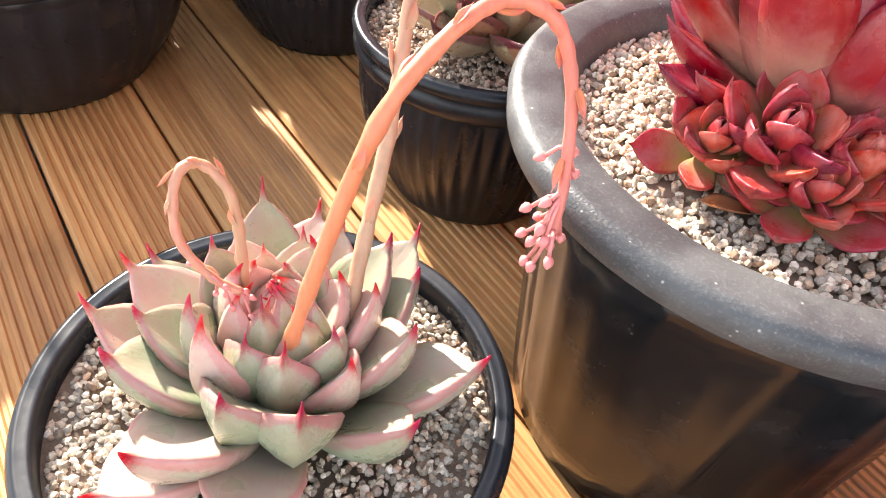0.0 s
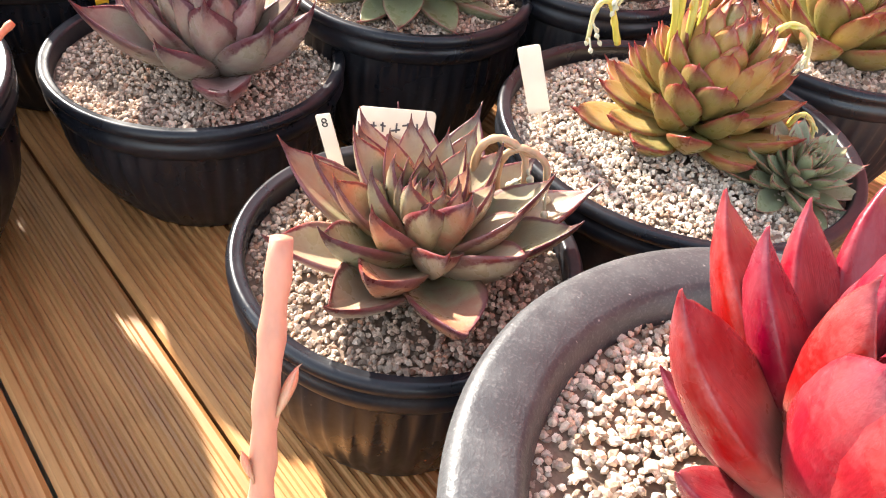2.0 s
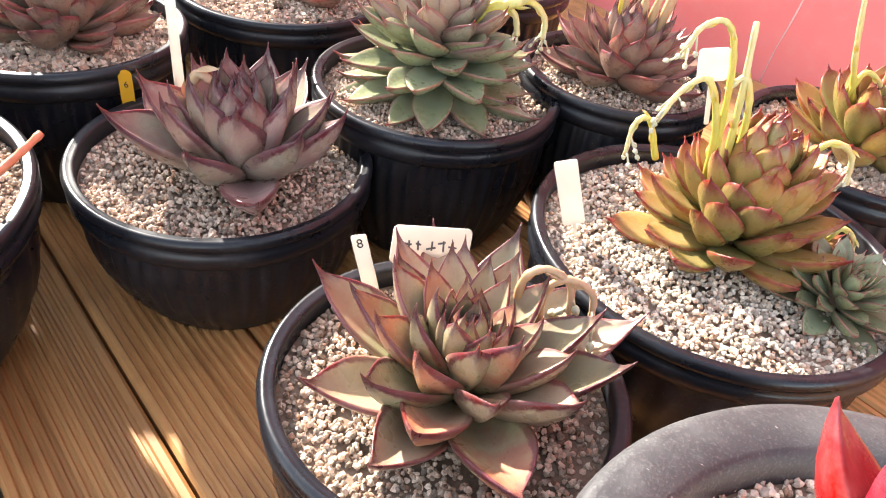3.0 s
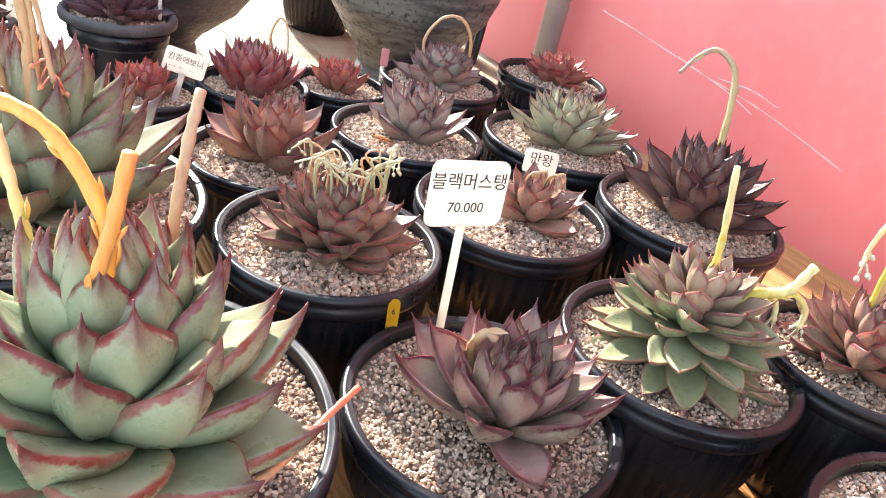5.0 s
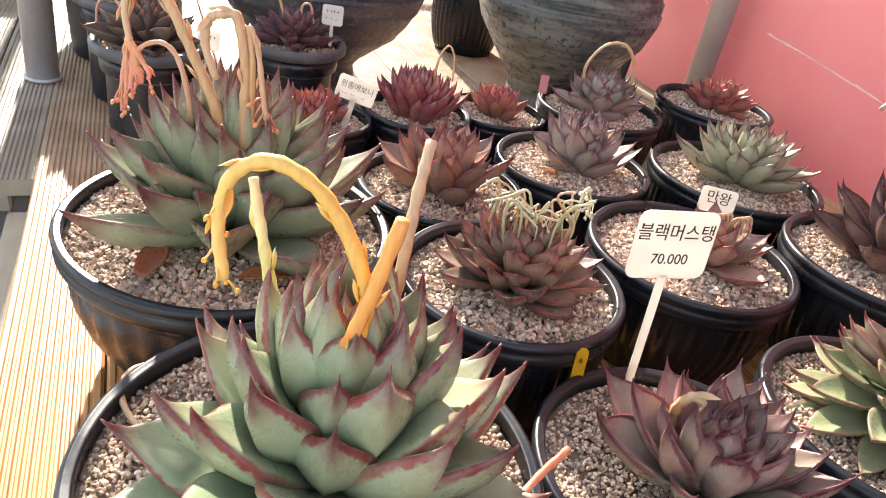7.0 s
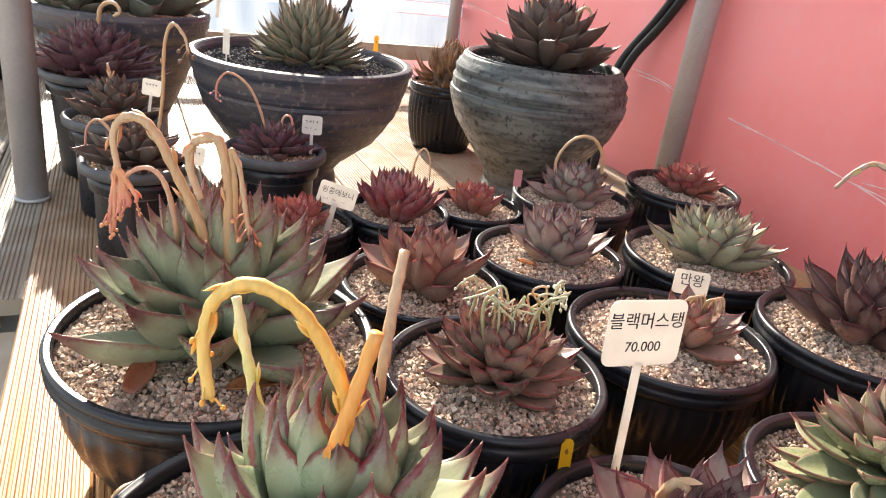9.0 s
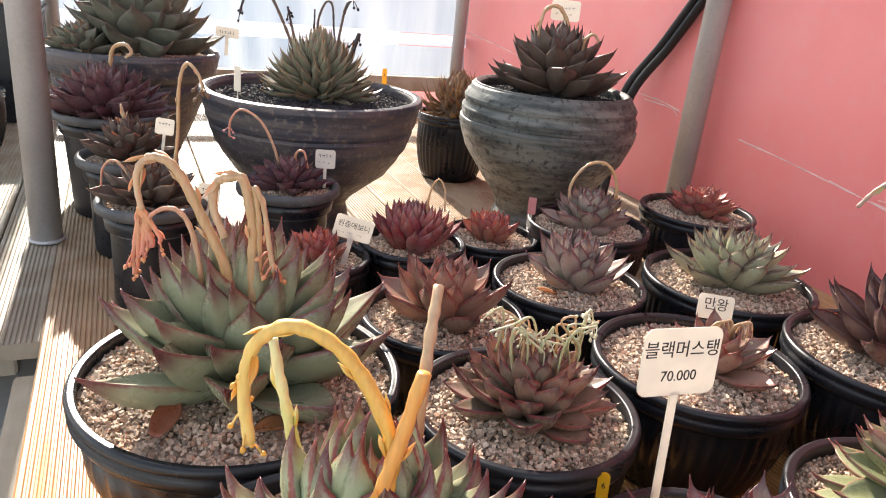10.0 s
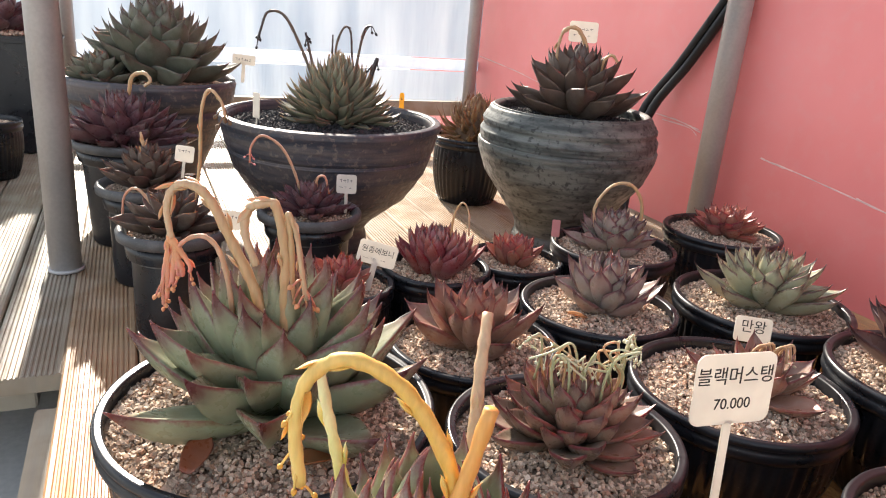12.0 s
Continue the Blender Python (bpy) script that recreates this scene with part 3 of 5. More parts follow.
for dy in (0.0, 0.032):
    v, f, al = tube(spline([(1.25, 2.07 + dy, 0.0), (1.3, 2.095 + dy, 0.28), (1.335, 1.995 + dy, 0.46), (1.335, 1.805 + dy, 0.72), (1.335, 1.5 + dy, 1.15)], 30), [0.0125] * 31, 12)
    tagged(new("cable_conduit", mesh_from("cable_conduit", v, f, BLACK_RUBBER)), "black bent plastic conduit leaning on the red wall", "conduit")

# ---- pots on the deck ----
SMALL = "black plastic pot with rolled rim"
LAYOUT = {
    "A": (0.108, 0.193, 0.113, 0.123), "B": (0.385, 0.403, 0.109, 0.15), "C": (0.648, 0.391, 0.146, 0.154), "D": (0.397, 0.712, 0.126, 0.129),
    "E": (0.613, 0.694, 0.122, 0.16), "F": (0.796, 0.615, 0.106, 0.171), "G": (0.919, 0.401, 0.12, 0.165), "H": (0.1, 0.757, 0.163, 0.156),
    "I": (0.346, 0.954, 0.12, 0.16), "J": (0.616, 0.994, 0.13, 0.152), "K": (0.866, 0.921, 0.13, 0.169), "L": (0.857, 1.195, 0.135, 0.154),
    "M": (0.597, 1.258, 0.119, 0.145), "N": (0.369, 1.217, 0.116, 0.133), "O": (0.426, 1.489, 0.093, 0.133), "P": (0.597, 1.524, 0.09, 0.123),
    "Q": (0.786, 1.49, 0.118, 0.149), "S": (1.103, 1.543, 0.122, 0.146), "T": (0.255, 1.468, 0.085, 0.126), "U": (0.08, 1.09, 0.168, 0.158)}
for k, (x, y, r, h) in LAYOUT.items():
    pot(x, y, r, h, SMALL + (" holding a large plant" if r > 0.14 else ""), ribs=34 if r > 0.14 else 48, base=0.68, seed=ord(k) - 60,
        gravel=GRAVEL_PALE if k in "AC" else GRAVEL, grain=0.0043 if k in "ABCDEFH" else 0.005, fine=k in "ABCDEFH")
X0, Y0, R0, H0 = 0.3685, 0.1385, 0.147, 0.228
pot(X0, Y0, R0, H0, "tall grey plastic pot with a broad flat scuffed rim", rim="flat", base=0.74, material=GLOSSY, rim_material=GREY_PLASTIC, lip=0.028, gravel=GRAVEL_PALE, grain=0.0045, fill=0.016, seed=3, fine=True, ribs=30)
pot(0.33, -0.115, 0.11, 0.12, SMALL, ribs=48, seed=9)
for k, (x, y, r, h) in enumerate([(0.249, 1.672, 0.092, 0.185), (0.014, 1.59, 0.084, 0.19), (-0.02, 1.863, 0.087, 0.19), (-0.044, 2.114, 0.117, 0.225)]):
    pot(x, y, r, h, "tall smooth dark plastic pot with a thick rim", rim="flat", base=0.74, rim_material=GREY_PLASTIC, lip=0.012, seed=20 + k)
pot(0.87, 2.33, 0.108, 0.19, SMALL, ribs=40, base=0.78, seed=31)
pot(-0.39, 2.69, 0.078, 0.16, SMALL, ribs=40, seed=32)
pot(-0.415, 2.47, 0.07, 0.13, SMALL, ribs=40, seed=33)

# ---- glazed clay bowls ----


def clay_material(name, a, b, c):
    k = Mat(name, 0.5)
    v = k.coords()
    n1, n2 = k.noise(k.scaled(v, (1, 1, 5)), 9.0, 5.0, 0.65), k.noise(v, 70.0, 5.0, 0.6)
    col = k.mix(k.ramp(n1, 0.35, 0.65), a, b)
    col = k.mix(k.ramp(n2, 0.54, 0.66, 0.0, 0.8), col, c)
    streak = k.noise(k.scaled(v, (3, 3, 60)), 1.0, 3.0)
    col = k.mix(k.ramp(streak, 0.55, 0.7, 0.0, 0.4), col, c)
    k.color(col).rough(k.ramp(n2, 0.35, 0.7, 0.32, 0.7))
    k.bump(k.math("ADD", k.math("MULTIPLY", n2, 0.6), streak), 0.6, 0.003)
    return k.m


CLAY_BLUE = clay_material("blue_grey_glaze", (0.035, 0.04, 0.055), (0.09, 0.075, 0.075), (0.17, 0.14, 0.12))
CLAY_GREY = clay_material("mottled_grey_glaze", (0.04, 0.045, 0.042), (0.15, 0.155, 0.14), (0.022, 0.022, 0.022))


def clay_bowl(x, y, prof, label, material, gravel, inner, level, seed):
    root = tagged(new("clay_bowl"), label, "planter")
    root.matrix_world = pose(x, y, 0.001)

    def wave(q, z, a):
        return q * (1 + 0.006 * math.sin(3 * a + seed) + 0.004 * math.sin(7 * a + z * 40))
    rs = random.Random(seed)
    fine = []
    for (r0, z0), (r1, z1) in zip(prof, prof[1:]):
        for i in range(6):
            q = i / 6
            fine.append((r0 + (r1 - r0) * q + rs.uniform(-0.0012, 0.0012), z0 + (z1 - z0) * q))
    fine.append(prof[-1])
    v, f = lathe(fine, 96, wave)
    piece("body", mesh_from("bowl_body", v, f, material), root)
    g = tagged(new("gravel", gravel_mesh("gravel", inner, 0.0062, gravel, seed, 0.012)), "fine black gravel filling the bowl" if gravel is GRAVEL_BLACK else "dark gravel and soil filling the bowl", "gravel", kind="stuff")
    g.matrix_world = pose(x, y, level)


clay_bowl(0.364, 1.985, [(0.0, 0.004), (0.085, 0.002), (0.09, 0.012), (0.082, 0.05), (0.1, 0.075), (0.17, 0.13), (0.21, 0.19), (0.222, 0.225), (0.219, 0.232), (0.226, 0.24), (0.232, 0.27),
                            (0.24, 0.29), (0.238, 0.3), (0.226, 0.302), (0.218, 0.295), (0.215, 0.26)],
          "wide blue-grey glazed clay bowl on a foot", CLAY_BLUE, GRAVEL_BLACK, 0.214, 0.278, 2)
clay_bowl(0.896, 1.866, [(0.0, 0.004), (0.1, 0.002), (0.106, 0.012), (0.1, 0.022), (0.104, 0.036), (0.096, 0.05), (0.102, 0.075), (0.14, 0.125), (0.185, 0.19), (0.206, 0.245), (0.208, 0.262),
                            (0.203, 0.268), (0.206, 0.285), (0.198, 0.3), (0.2, 0.315), (0.184, 0.34), (0.176, 0.345), (0.166, 0.34), (0.165, 0.3)],
          "round mottled grey clay pot with turned grooves", CLAY_GREY, GRAVEL_BLACK, 0.166, 0.318, 3)
clay_bowl(0.01, 2.42, [(0.0, 0.004), (0.1, 0.002), (0.1, 0.05), (0.15, 0.16), (0.185, 0.24), (0.18, 0.25), (0.2, 0.27), (0.21, 0.31), (0.206, 0.322), (0.194, 0.322), (0.19, 0.28)],
          "wide dark clay bowl with wavy grooves", CLAY_BLUE, GRAVEL, 0.19, 0.3, 4)
box = tagged(new("planter_box"), "tall dark rectangular plastic planter against the film", "planter")
box.matrix_world = pose(-0.47, 3.1, 0)
piece("body", box_mesh("planter_body", 0.46, 0.24, 0.34, BLACK, 0.008), box, pose(0, 0, 0.172))
piece("rim", box_mesh("planter_rim", 0.48, 0.26, 0.02, BLACK, 0.006), box, pose(0, 0, 0.345))
gv = tagged(new("gravel", gravel_mesh("gravel", 0.11, 0.007, GRAVEL, 77)), "gravel on the planter box", "gravel", kind="stuff")
gv.matrix_world = pose(-0.4, 3.1, 0.358)

# ---- succulents ----


def species(name, base, deep, edge, tip, shape=None, inner=None, **skin):
    m = leaf_material(name, base, deep, edge, tip, **skin)
    shape = shape or {}
    rv = random.Random(len(name))

    def variants(base_shape):
        out = []
        for _ in range(3):
            d = dict(base_shape)
            d["W"] = d["W"] * rv.uniform(0.92, 1.1)
            d["cup"] = d["cup"] * rv.uniform(0.6, 1.35)
            d["bend"] = d["bend"] * rv.uniform(0.7, 1.35)
            d["twist"] = rv.uniform(-0.25, 0.25)
            out.append(leaf_mesh(name, m, **d))
        return out
    return variants(shape), variants({**shape, **(inner or {})})


ROUND = dict(W=0.56, T=0.18, cup=0.6, bend=0.26, belly=0.6, foot=0.42, point=0.62, mucro=0.1)
SHARP = dict(W=0.44, T=0.12, cup=0.7, bend=0.26, belly=0.5, foot=0.6, point=0.95, mucro=0.08)
BROAD = dict(W=0.56, T=0.14, cup=0.6, bend=0.26, belly=0.52, foot=0.58, point=0.85, mucro=0.1)
AGAVE = dict(W=0.42, T=0.12, cup=0.65, bend=0.2, belly=0.42, foot=0.74, point=1.1, mucro=0.06)
NARROW = dict(W=0.28, T=0.11, cup=0.5, bend=0.2, belly=0.45, foot=0.7, point=1.1, mucro=0.08)
PLUMP = dict(W=0.46, T=0.22, cup=0.2, bend=0.28, belly=0.6, foot=0.5, point=0.62, mucro=0.06)

PALE = species("pale_leaf", (0.33, 0.42, 0.26), (0.4, 0.31, 0.265), (0.43, 0.17, 0.17), (0.33, 0.012, 0.04), dict(ROUND, W=0.5, T=0.32, cup=0.4, belly=0.56, point=0.8, mucro=0.11, bend=0.26, hook=1.5), dict(W=0.48, T=0.4, cup=0.25, bend=0.34), edge_at=0.78, tip_at=0.86, bloom=0.12, rag=0.08, edge_amt=0.65, blush=0.32)
SCARLET = species("scarlet_leaf", (0.27, 0.04, 0.045), (0.2, 0.028, 0.04), (0.2, 0.02, 0.03), (0.14, 0.015, 0.03), dict(BROAD, W=0.45, T=0.28, belly=0.52, point=0.78, cup=0.25, bend=0.2, mucro=0.05, keel=0.12), dict(W=0.42), bloom=0.22, rough=0.3, heel=(0.5, 0.37, 0.26), reach=0.74, wax=(0.46, 0.22, 0.22), rag=0.08)
PUP = species("red_offset_leaf", (0.42, 0.085, 0.075), (0.33, 0.06, 0.06), (0.28, 0.028, 0.036), (0.15, 0.012, 0.02), dict(BROAD, W=0.6, T=0.29, belly=0.52, point=0.85, cup=0.35, bend=0.3, mucro=0.09, hook=1.4), dict(W=0.62), bloom=0.35, rough=0.34, heel=(0.34, 0.34, 0.14), reach=0.8, wax=(0.5, 0.28, 0.26), rag=0.08)
OLIVE = species("olive_leaf", (0.41, 0.4, 0.23), (0.35, 0.27, 0.19), (0.1, 0.014, 0.022), (0.055, 0.009, 0.014), dict(SHARP, W=0.4, T=0.16, belly=0.48, point=1.0, cup=0.6, mucro=0.09), dict(W=0.44), edge_at=0.66, tip_at=0.78, blush=0.32, flare=0.45)
BRONZE = species("bronze_leaf", (0.31, 0.31, 0.11), (0.34, 0.23, 0.1), (0.22, 0.05, 0.035), (0.16, 0.022, 0.022), dict(PLUMP, T=0.26, mucro=0.07, hook=0.5), None, edge_at=0.84, tip_at=0.8, blush=0.45, bloom=0.06, rag=0.14)
MAUVE = species("mauve_leaf", (0.37, 0.34, 0.24), (0.31, 0.2, 0.19), (0.085, 0.013, 0.022), (0.055, 0.008, 0.014), dict(BROAD, W=0.46, T=0.18, belly=0.46, point=1.0, cup=0.6, bend=0.28), None, edge_at=0.68, tip_at=0.76, blush=0.4, flare=0.12)
FAN = species("sage_leaf", (0.25, 0.265, 0.145), (0.2, 0.21, 0.125), (0.24, 0.12, 0.09), (0.18, 0.05, 0.045), dict(BROAD, W=0.4, T=0.16, cup=0.45, bend=0.14), None, edge_at=0.8)
FAN_TOP = species("rosy_sage_leaf", (0.26, 0.23, 0.155), (0.24, 0.165, 0.125), (0.16, 0.07, 0.06), (0.12, 0.03, 0.03), dict(BROAD, W=0.44, T=0.18), None)
RUST = species("rust_leaf", (0.28, 0.22, 0.16), (0.26, 0.15, 0.12), (0.16, 0.03, 0.03), (0.07, 0.013, 0.015), dict(SHARP, W=0.46, T=0.17, point=1.0, cup=0.5), None, edge_at=0.78, tip_at=0.78, blush=0.28, flare=0.1)
GREEN = species("green_leaf", (0.29, 0.37, 0.23), (0.26, 0.3, 0.19), (0.17, 0.026, 0.026), (0.09, 0.012, 0.014), dict(BROAD, W=0.54, T=0.27, belly=0.4, foot=0.72, point=1.15, mucro=0.12, cup=0.3, bend=0.22, keel=0.4, hook=1.0), dict(W=0.54), edge_at=0.82, tip_at=0.74, blush=0.3, bloom=0.12, rag=0.16)
WINE = species("wine_leaf", (0.24, 0.2, 0.14), (0.23, 0.13, 0.105), (0.17, 0.028, 0.03), (0.06, 0.01, 0.012), dict(SHARP, W=0.46, T=0.2, point=0.95, cup=0.5), None, edge_at=0.8, tip_at=0.78, blush=0.26)
BLACKISH = species("black_leaf", (0.17, 0.11, 0.09), (0.11, 0.065, 0.06), (0.035, 0.008, 0.013), (0.02, 0.005, 0.008), dict(SHARP, W=0.36, cup=0.8, point=1.1), None, edge_at=0.68, tip_at=0.74, bloom=0.04, flare=0.08)
SILVER = species("silver_leaf", (0.34, 0.34, 0.24), (0.27, 0.26, 0.18), (0.08, 0.032, 0.03), (0.035, 0.012, 0.014), dict(SHARP, W=0.38, cup=0.6, point=1.05), None, edge_at=0.82, tip_at=0.8, bloom=0.1)
GREYGREEN = species("grey_green_leaf", (0.31, 0.29, 0.23), (0.26, 0.2, 0.18), (0.11, 0.035, 0.042), (0.045, 0.012, 0.02), dict(SHARP, W=0.42, T=0.17, point=1.05), None, edge_at=0.76, tip_at=0.78, blush=0.2, flare=0.15)
BURGUNDY = species("burgundy_leaf", (0.25, 0.075, 0.075), (0.19, 0.06, 0.06), (0.16, 0.022, 0.03), (0.05, 0.01, 0.012), dict(NARROW, W=0.4, T=0.16), None, bloom=0.16)
PINKRED = species("pink_red_leaf", (0.32, 0.15, 0.12), (0.27, 0.11, 0.09), (0.22, 0.035, 0.04), (0.1, 0.013, 0.017), dict(SHARP, W=0.48, T=0.17), None, flare=0.2)
AGAVE_G = species("blue_green_leaf", (0.28, 0.32, 0.21), (0.24, 0.25, 0.165), (0.14, 0.028, 0.028), (0.085, 0.012, 0.016), dict(AGAVE, W=0.4, T=0.17, cup=0.5, belly=0.36, mucro=0.1, keel=0.6, bend=0.16, hook=0.4), dict(W=0.44), edge_at=0.86, tip_at=0.72, blush=0.26, bloom=0.09, rag=0.16)
PURPLE = species("dark_purple_leaf", (0.13, 0.06, 0.07), (0.085, 0.04, 0.048), (0.06, 0.018, 0.026), (0.025, 0.007, 0.01), dict(SHARP, W=0.4), None)
UMBER = species("umber_leaf", (0.095, 0.068, 0.052), (0.065, 0.043, 0.036), (0.13, 0.09, 0.065), (0.03, 0.014, 0.014), dict(SHARP, W=0.42), None, edge_at=0.92, bloom=0.05, rough=0.46)
BOWLGREEN = species("dull_green_leaf", (0.12, 0.125, 0.09), (0.09, 0.09, 0.068), (0.1, 0.07, 0.055), (0.05, 0.03, 0.025), dict(SHARP, W=0.46), None, edge_at=0.88, bloom=0.08, rough=0.42)
SPIKY = species("spiky_grey_leaf", (0.17, 0.165, 0.11), (0.13, 0.13, 0.09), (0.2, 0.15, 0.1), (0.26, 0.18, 0.1), dict(NARROW, W=0.26), None, tip_at=0.84, rough=0.42)
DRY = species("dry_leaf", (0.27, 0.17, 0.1), (0.2, 0.12, 0.07), (0.2, 0.12, 0.07), (0.14, 0.08, 0.05), dict(NARROW, bend=0.7, wavy=0.06), None, bloom=0.05)


def on(k, dx=0.0, dy=0.0, up=0.0):
    x, y, r, h = LAYOUT[k]
    return x + dx, y + dy, h - 0.014 + up


plant(*on("A", 0.004, 0.0), "pale green rosette with thick crimson-tipped leaves", *PALE, n=54, L=(0.09, 0.032), elev=(8, 84), rise=0.05, core=0.02, seed=5, spin=50, pw=0.72)
plant(0.362, 0.14, 0.235, "large glossy scarlet rosette with upright leaves", *SCARLET, n=14, L=(0.085, 0.055), elev=(62, 84), rise=0.045, core=0.02, seed=4, spin=75,
      extra=[(126, 32, 0.1, 0.8, 0.01), (92, 34, 0.102, 0.8, 0.01), (100, 42, 0.09, 0.75, 0.014), (76, 40, 0.09, 0.85, 0.012), (150, 55, 0.09, 1.25, 0.012), (124, 57, 0.086, 0.9, 0.02), (172, 58, 0.098, 1.15, 0.014), (80, 62, 0.085, 0.9, 0.02),
             (194, 70, 0.09, 0.98, 0.006), (238, 60, 0.09, 1.1, 0.002), (272, 60, 0.1, 1.1, 0.01), (310, 50, 0.1, 1.0, 0.01), (345, 44, 0.1, 1.0, 0.01), (20, 42, 0.1, 1.0, 0.01), (50, 40, 0.1, 0.9, 0.01),
             (154, 6, 0.066, 0.85, 0.0), (142, 19, 0.068, 0.85, 0.002), (166, 15, 0.062, 0.95, 0.001), (188, 8, 0.062, 1.0, -0.002), (214, 8, 0.066, 1.0, 0.0), (110, 14, 0.068, 0.85, 0.0), (246, 12, 0.07, 1.0, 0.0), (290, 14, 0.075, 1.0, 0.0)])
for i, (px, py, pz, s) in enumerate([(0.322, 0.128, 0.23, 1.0), (0.338, 0.102, 0.228, 1.0), (0.306, 0.147, 0.222, 0.7), (0.366, 0.08, 0.228, 1.0), (0.318, 0.104, 0.222, 0.75)]):
    plant(px, py, pz, "small red offset rosette at the foot of the large one", *PUP, n=16, L=(0.048 * s, 0.024 * s), elev=(6, 80), rise=0.022, core=0.008, seed=40 + i, tilt=(14, -28))
plant(*on("B", 0.006, -0.004), "olive rosette with dark red leaf margins", *OLIVE, n=58, L=(0.102, 0.026), elev=(4, 84), rise=0.036, core=0.015, seed=6, spin=60, pw=0.8)
plant(*on("C", 0.02, 0.0), "bronze and green plump-leaved rosette", *BRONZE, n=88, L=(0.078, 0.042), elev=(-8, 84), rise=0.085, core=0.018, seed=8, pw=0.9)
plant(*on("C", 0.028, -0.086), "small dark green offset rosette beside its parent", *FAN, n=52, L=(0.052, 0.018), elev=(0, 80), rise=0.03, seed=9, tilt=(14, -8))
plant(*on("D", 0.01, -0.014), "mauve grey rosette with almost black margins", *MAUVE, n=50, L=(0.102, 0.046), elev=(10, 84), rise=0.045, core=0.018, seed=10, spin=110, pw=0.7)
plant(*on("E"), "sage green rosette with drooping lower leaves", *FAN, n=52, L=(0.1, 0.08), elev=(-26, 22), rise=0.055, core=0.014, seed=12)
plant(*on("E", 0.0, 0.0, 0.048), "rosy sage rosette top above drooping leaves", *FAN_TOP, n=38, L=(0.075, 0.034), elev=(12, 82), rise=0.032, seed=13)
plant(*on("F"), "rust brown rosette with old flower stems", *RUST, n=54, L=(0.088, 0.04), elev=(2, 80), rise=0.045, seed=14)
plant(*on("G"), "yellow-green and bronze rosette near the wall", *BRONZE, n=54, L=(0.09, 0.034), elev=(2, 80), rise=0.045, seed=15)
plant(*on("H", 0.002, -0.03, 0.012), "large green rosette with red-edged fleshy leaves", *GREEN, n=64, L=(0.13, 0.066), elev=(6, 77), rise=0.13, core=0.03, seed=16, spin=54, pw=0.78)
plant(*on("I", 0.006, 0.0), "dense wine red rosette with a withered top", *WINE, n=90, L=(0.08, 0.036), elev=(0, 76), rise=0.06, core=0.02, seed=18, pw=0.75)
plant(*on("J", 0.018, -0.012), "small brown half-dried rosette", *RUST, n=28, L=(0.082, 0.036), elev=(10, 82), rise=0.03, seed=20)
plant(*on("K", 0.012, 0.0), "black spiky rosette with a tall hooked stem", *BLACKISH, n=72, L=(0.115, 0.05), elev=(2, 80), rise=0.065, core=0.018, seed=22, pw=0.6)
plant(*on("L", 0.006, 0.0), "silvery green rosette with dark pointed tips", *SILVER, n=58, L=(0.106, 0.044), elev=(2, 78), rise=0.045, core=0.018, seed=24, pw=0.6)
plant(*on("M", 0.01, 0.0), "grey-green upright rosette with one red leaf", *GREYGREEN, n=46, L=(0.09, 0.048), elev=(10, 84), rise=0.045, seed=26, pw=0.75)
plant(*on("N"), "brown-red rosette with cupped leaves", *RUST, n=46, L=(0.1, 0.05), elev=(12, 84), rise=0.04, seed=28, pw=0.75)
plant(*on("O"), "burgundy rosette of upright narrow leaves", *BURGUNDY, n=70, L=(0.075, 0.055), elev=(36, 88), rise=0.035, core=0.032, seed=30, pw=0.8)
plant(*on("P", -0.004, 0.0), "small pinkish red upright rosette", *PINKRED, n=44, L=(0.058, 0.036), elev=(28, 86), rise=0.022, core=0.018, seed=32, pw=0.8)
plant(*on("Q"), "dark grey-green rosette under an arched stem", *GREYGREEN, n=50, L=(0.085, 0.04), elev=(4, 80), rise=0.045, seed=34, pw=0.85)
plant(*on("S", 0.012, 0.0), "flat rust red rosette beside the wall", *PINKRED, n=48, L=(0.08, 0.034), elev=(2, 74), rise=0.03, seed=36)
plant(*on("T"), "small dark red rosette behind the large one", *PINKRED, n=34, L=(0.06, 0.034), elev=(24, 86), rise=0.025, seed=38)
plant(*on("U", 0.008, 0.0), "very large blue-green rosette with red-tipped pointed leaves", *AGAVE_G, n=76, L=(0.15, 0.095), elev=(8, 81), rise=0.095, core=0.03, seed=44, spin=15, pw=0.72)
plant(0.249, 1.672, 0.17, "small purple-black rosette in a tall pot", *PURPLE, n=50, L=(0.08, 0.032), elev=(0, 76), rise=0.035, seed=46)
plant(0.014, 1.59, 0.176, "withered black rosette in a tall pot", *UMBER, n=46, L=(0.088, 0.034), elev=(0, 74), rise=0.045, seed=48)
plant(-0.012, 1.863, 0.176, "dark umber rosette in a tall pot", *UMBER, n=58, L=(0.086, 0.04), elev=(4, 80), rise=0.055, seed=50)
plant(-0.05, 2.11, 0.211, "dense purple rosette with a curled stem", *PURPLE, n=96, L=(0.12, 0.06), elev=(0, 84), rise=0.055, core=0.03, seed=52)
plant(0.03, 2.42, 0.305, "large dull grey-green rosette in a clay bowl", *BOWLGREEN, n=96, L=(0.17, 0.08), elev=(4, 82), rise=0.15, core=0.03, seed=54)
plant(-0.1, 2.34, 0.3, "small dull green offset in the clay bowl", *BOWLGREEN, n=44, L=(0.085, 0.04), elev=(4, 80), rise=0.05, core=0.014, seed=55)
plant(0.378, 1.985, 0.285, "domed rosette of many narrow grey-green leaves", *SPIKY, n=230, L=(0.098, 0.075), elev=(-4, 86), rise=0.085, core=0.04, seed=56)
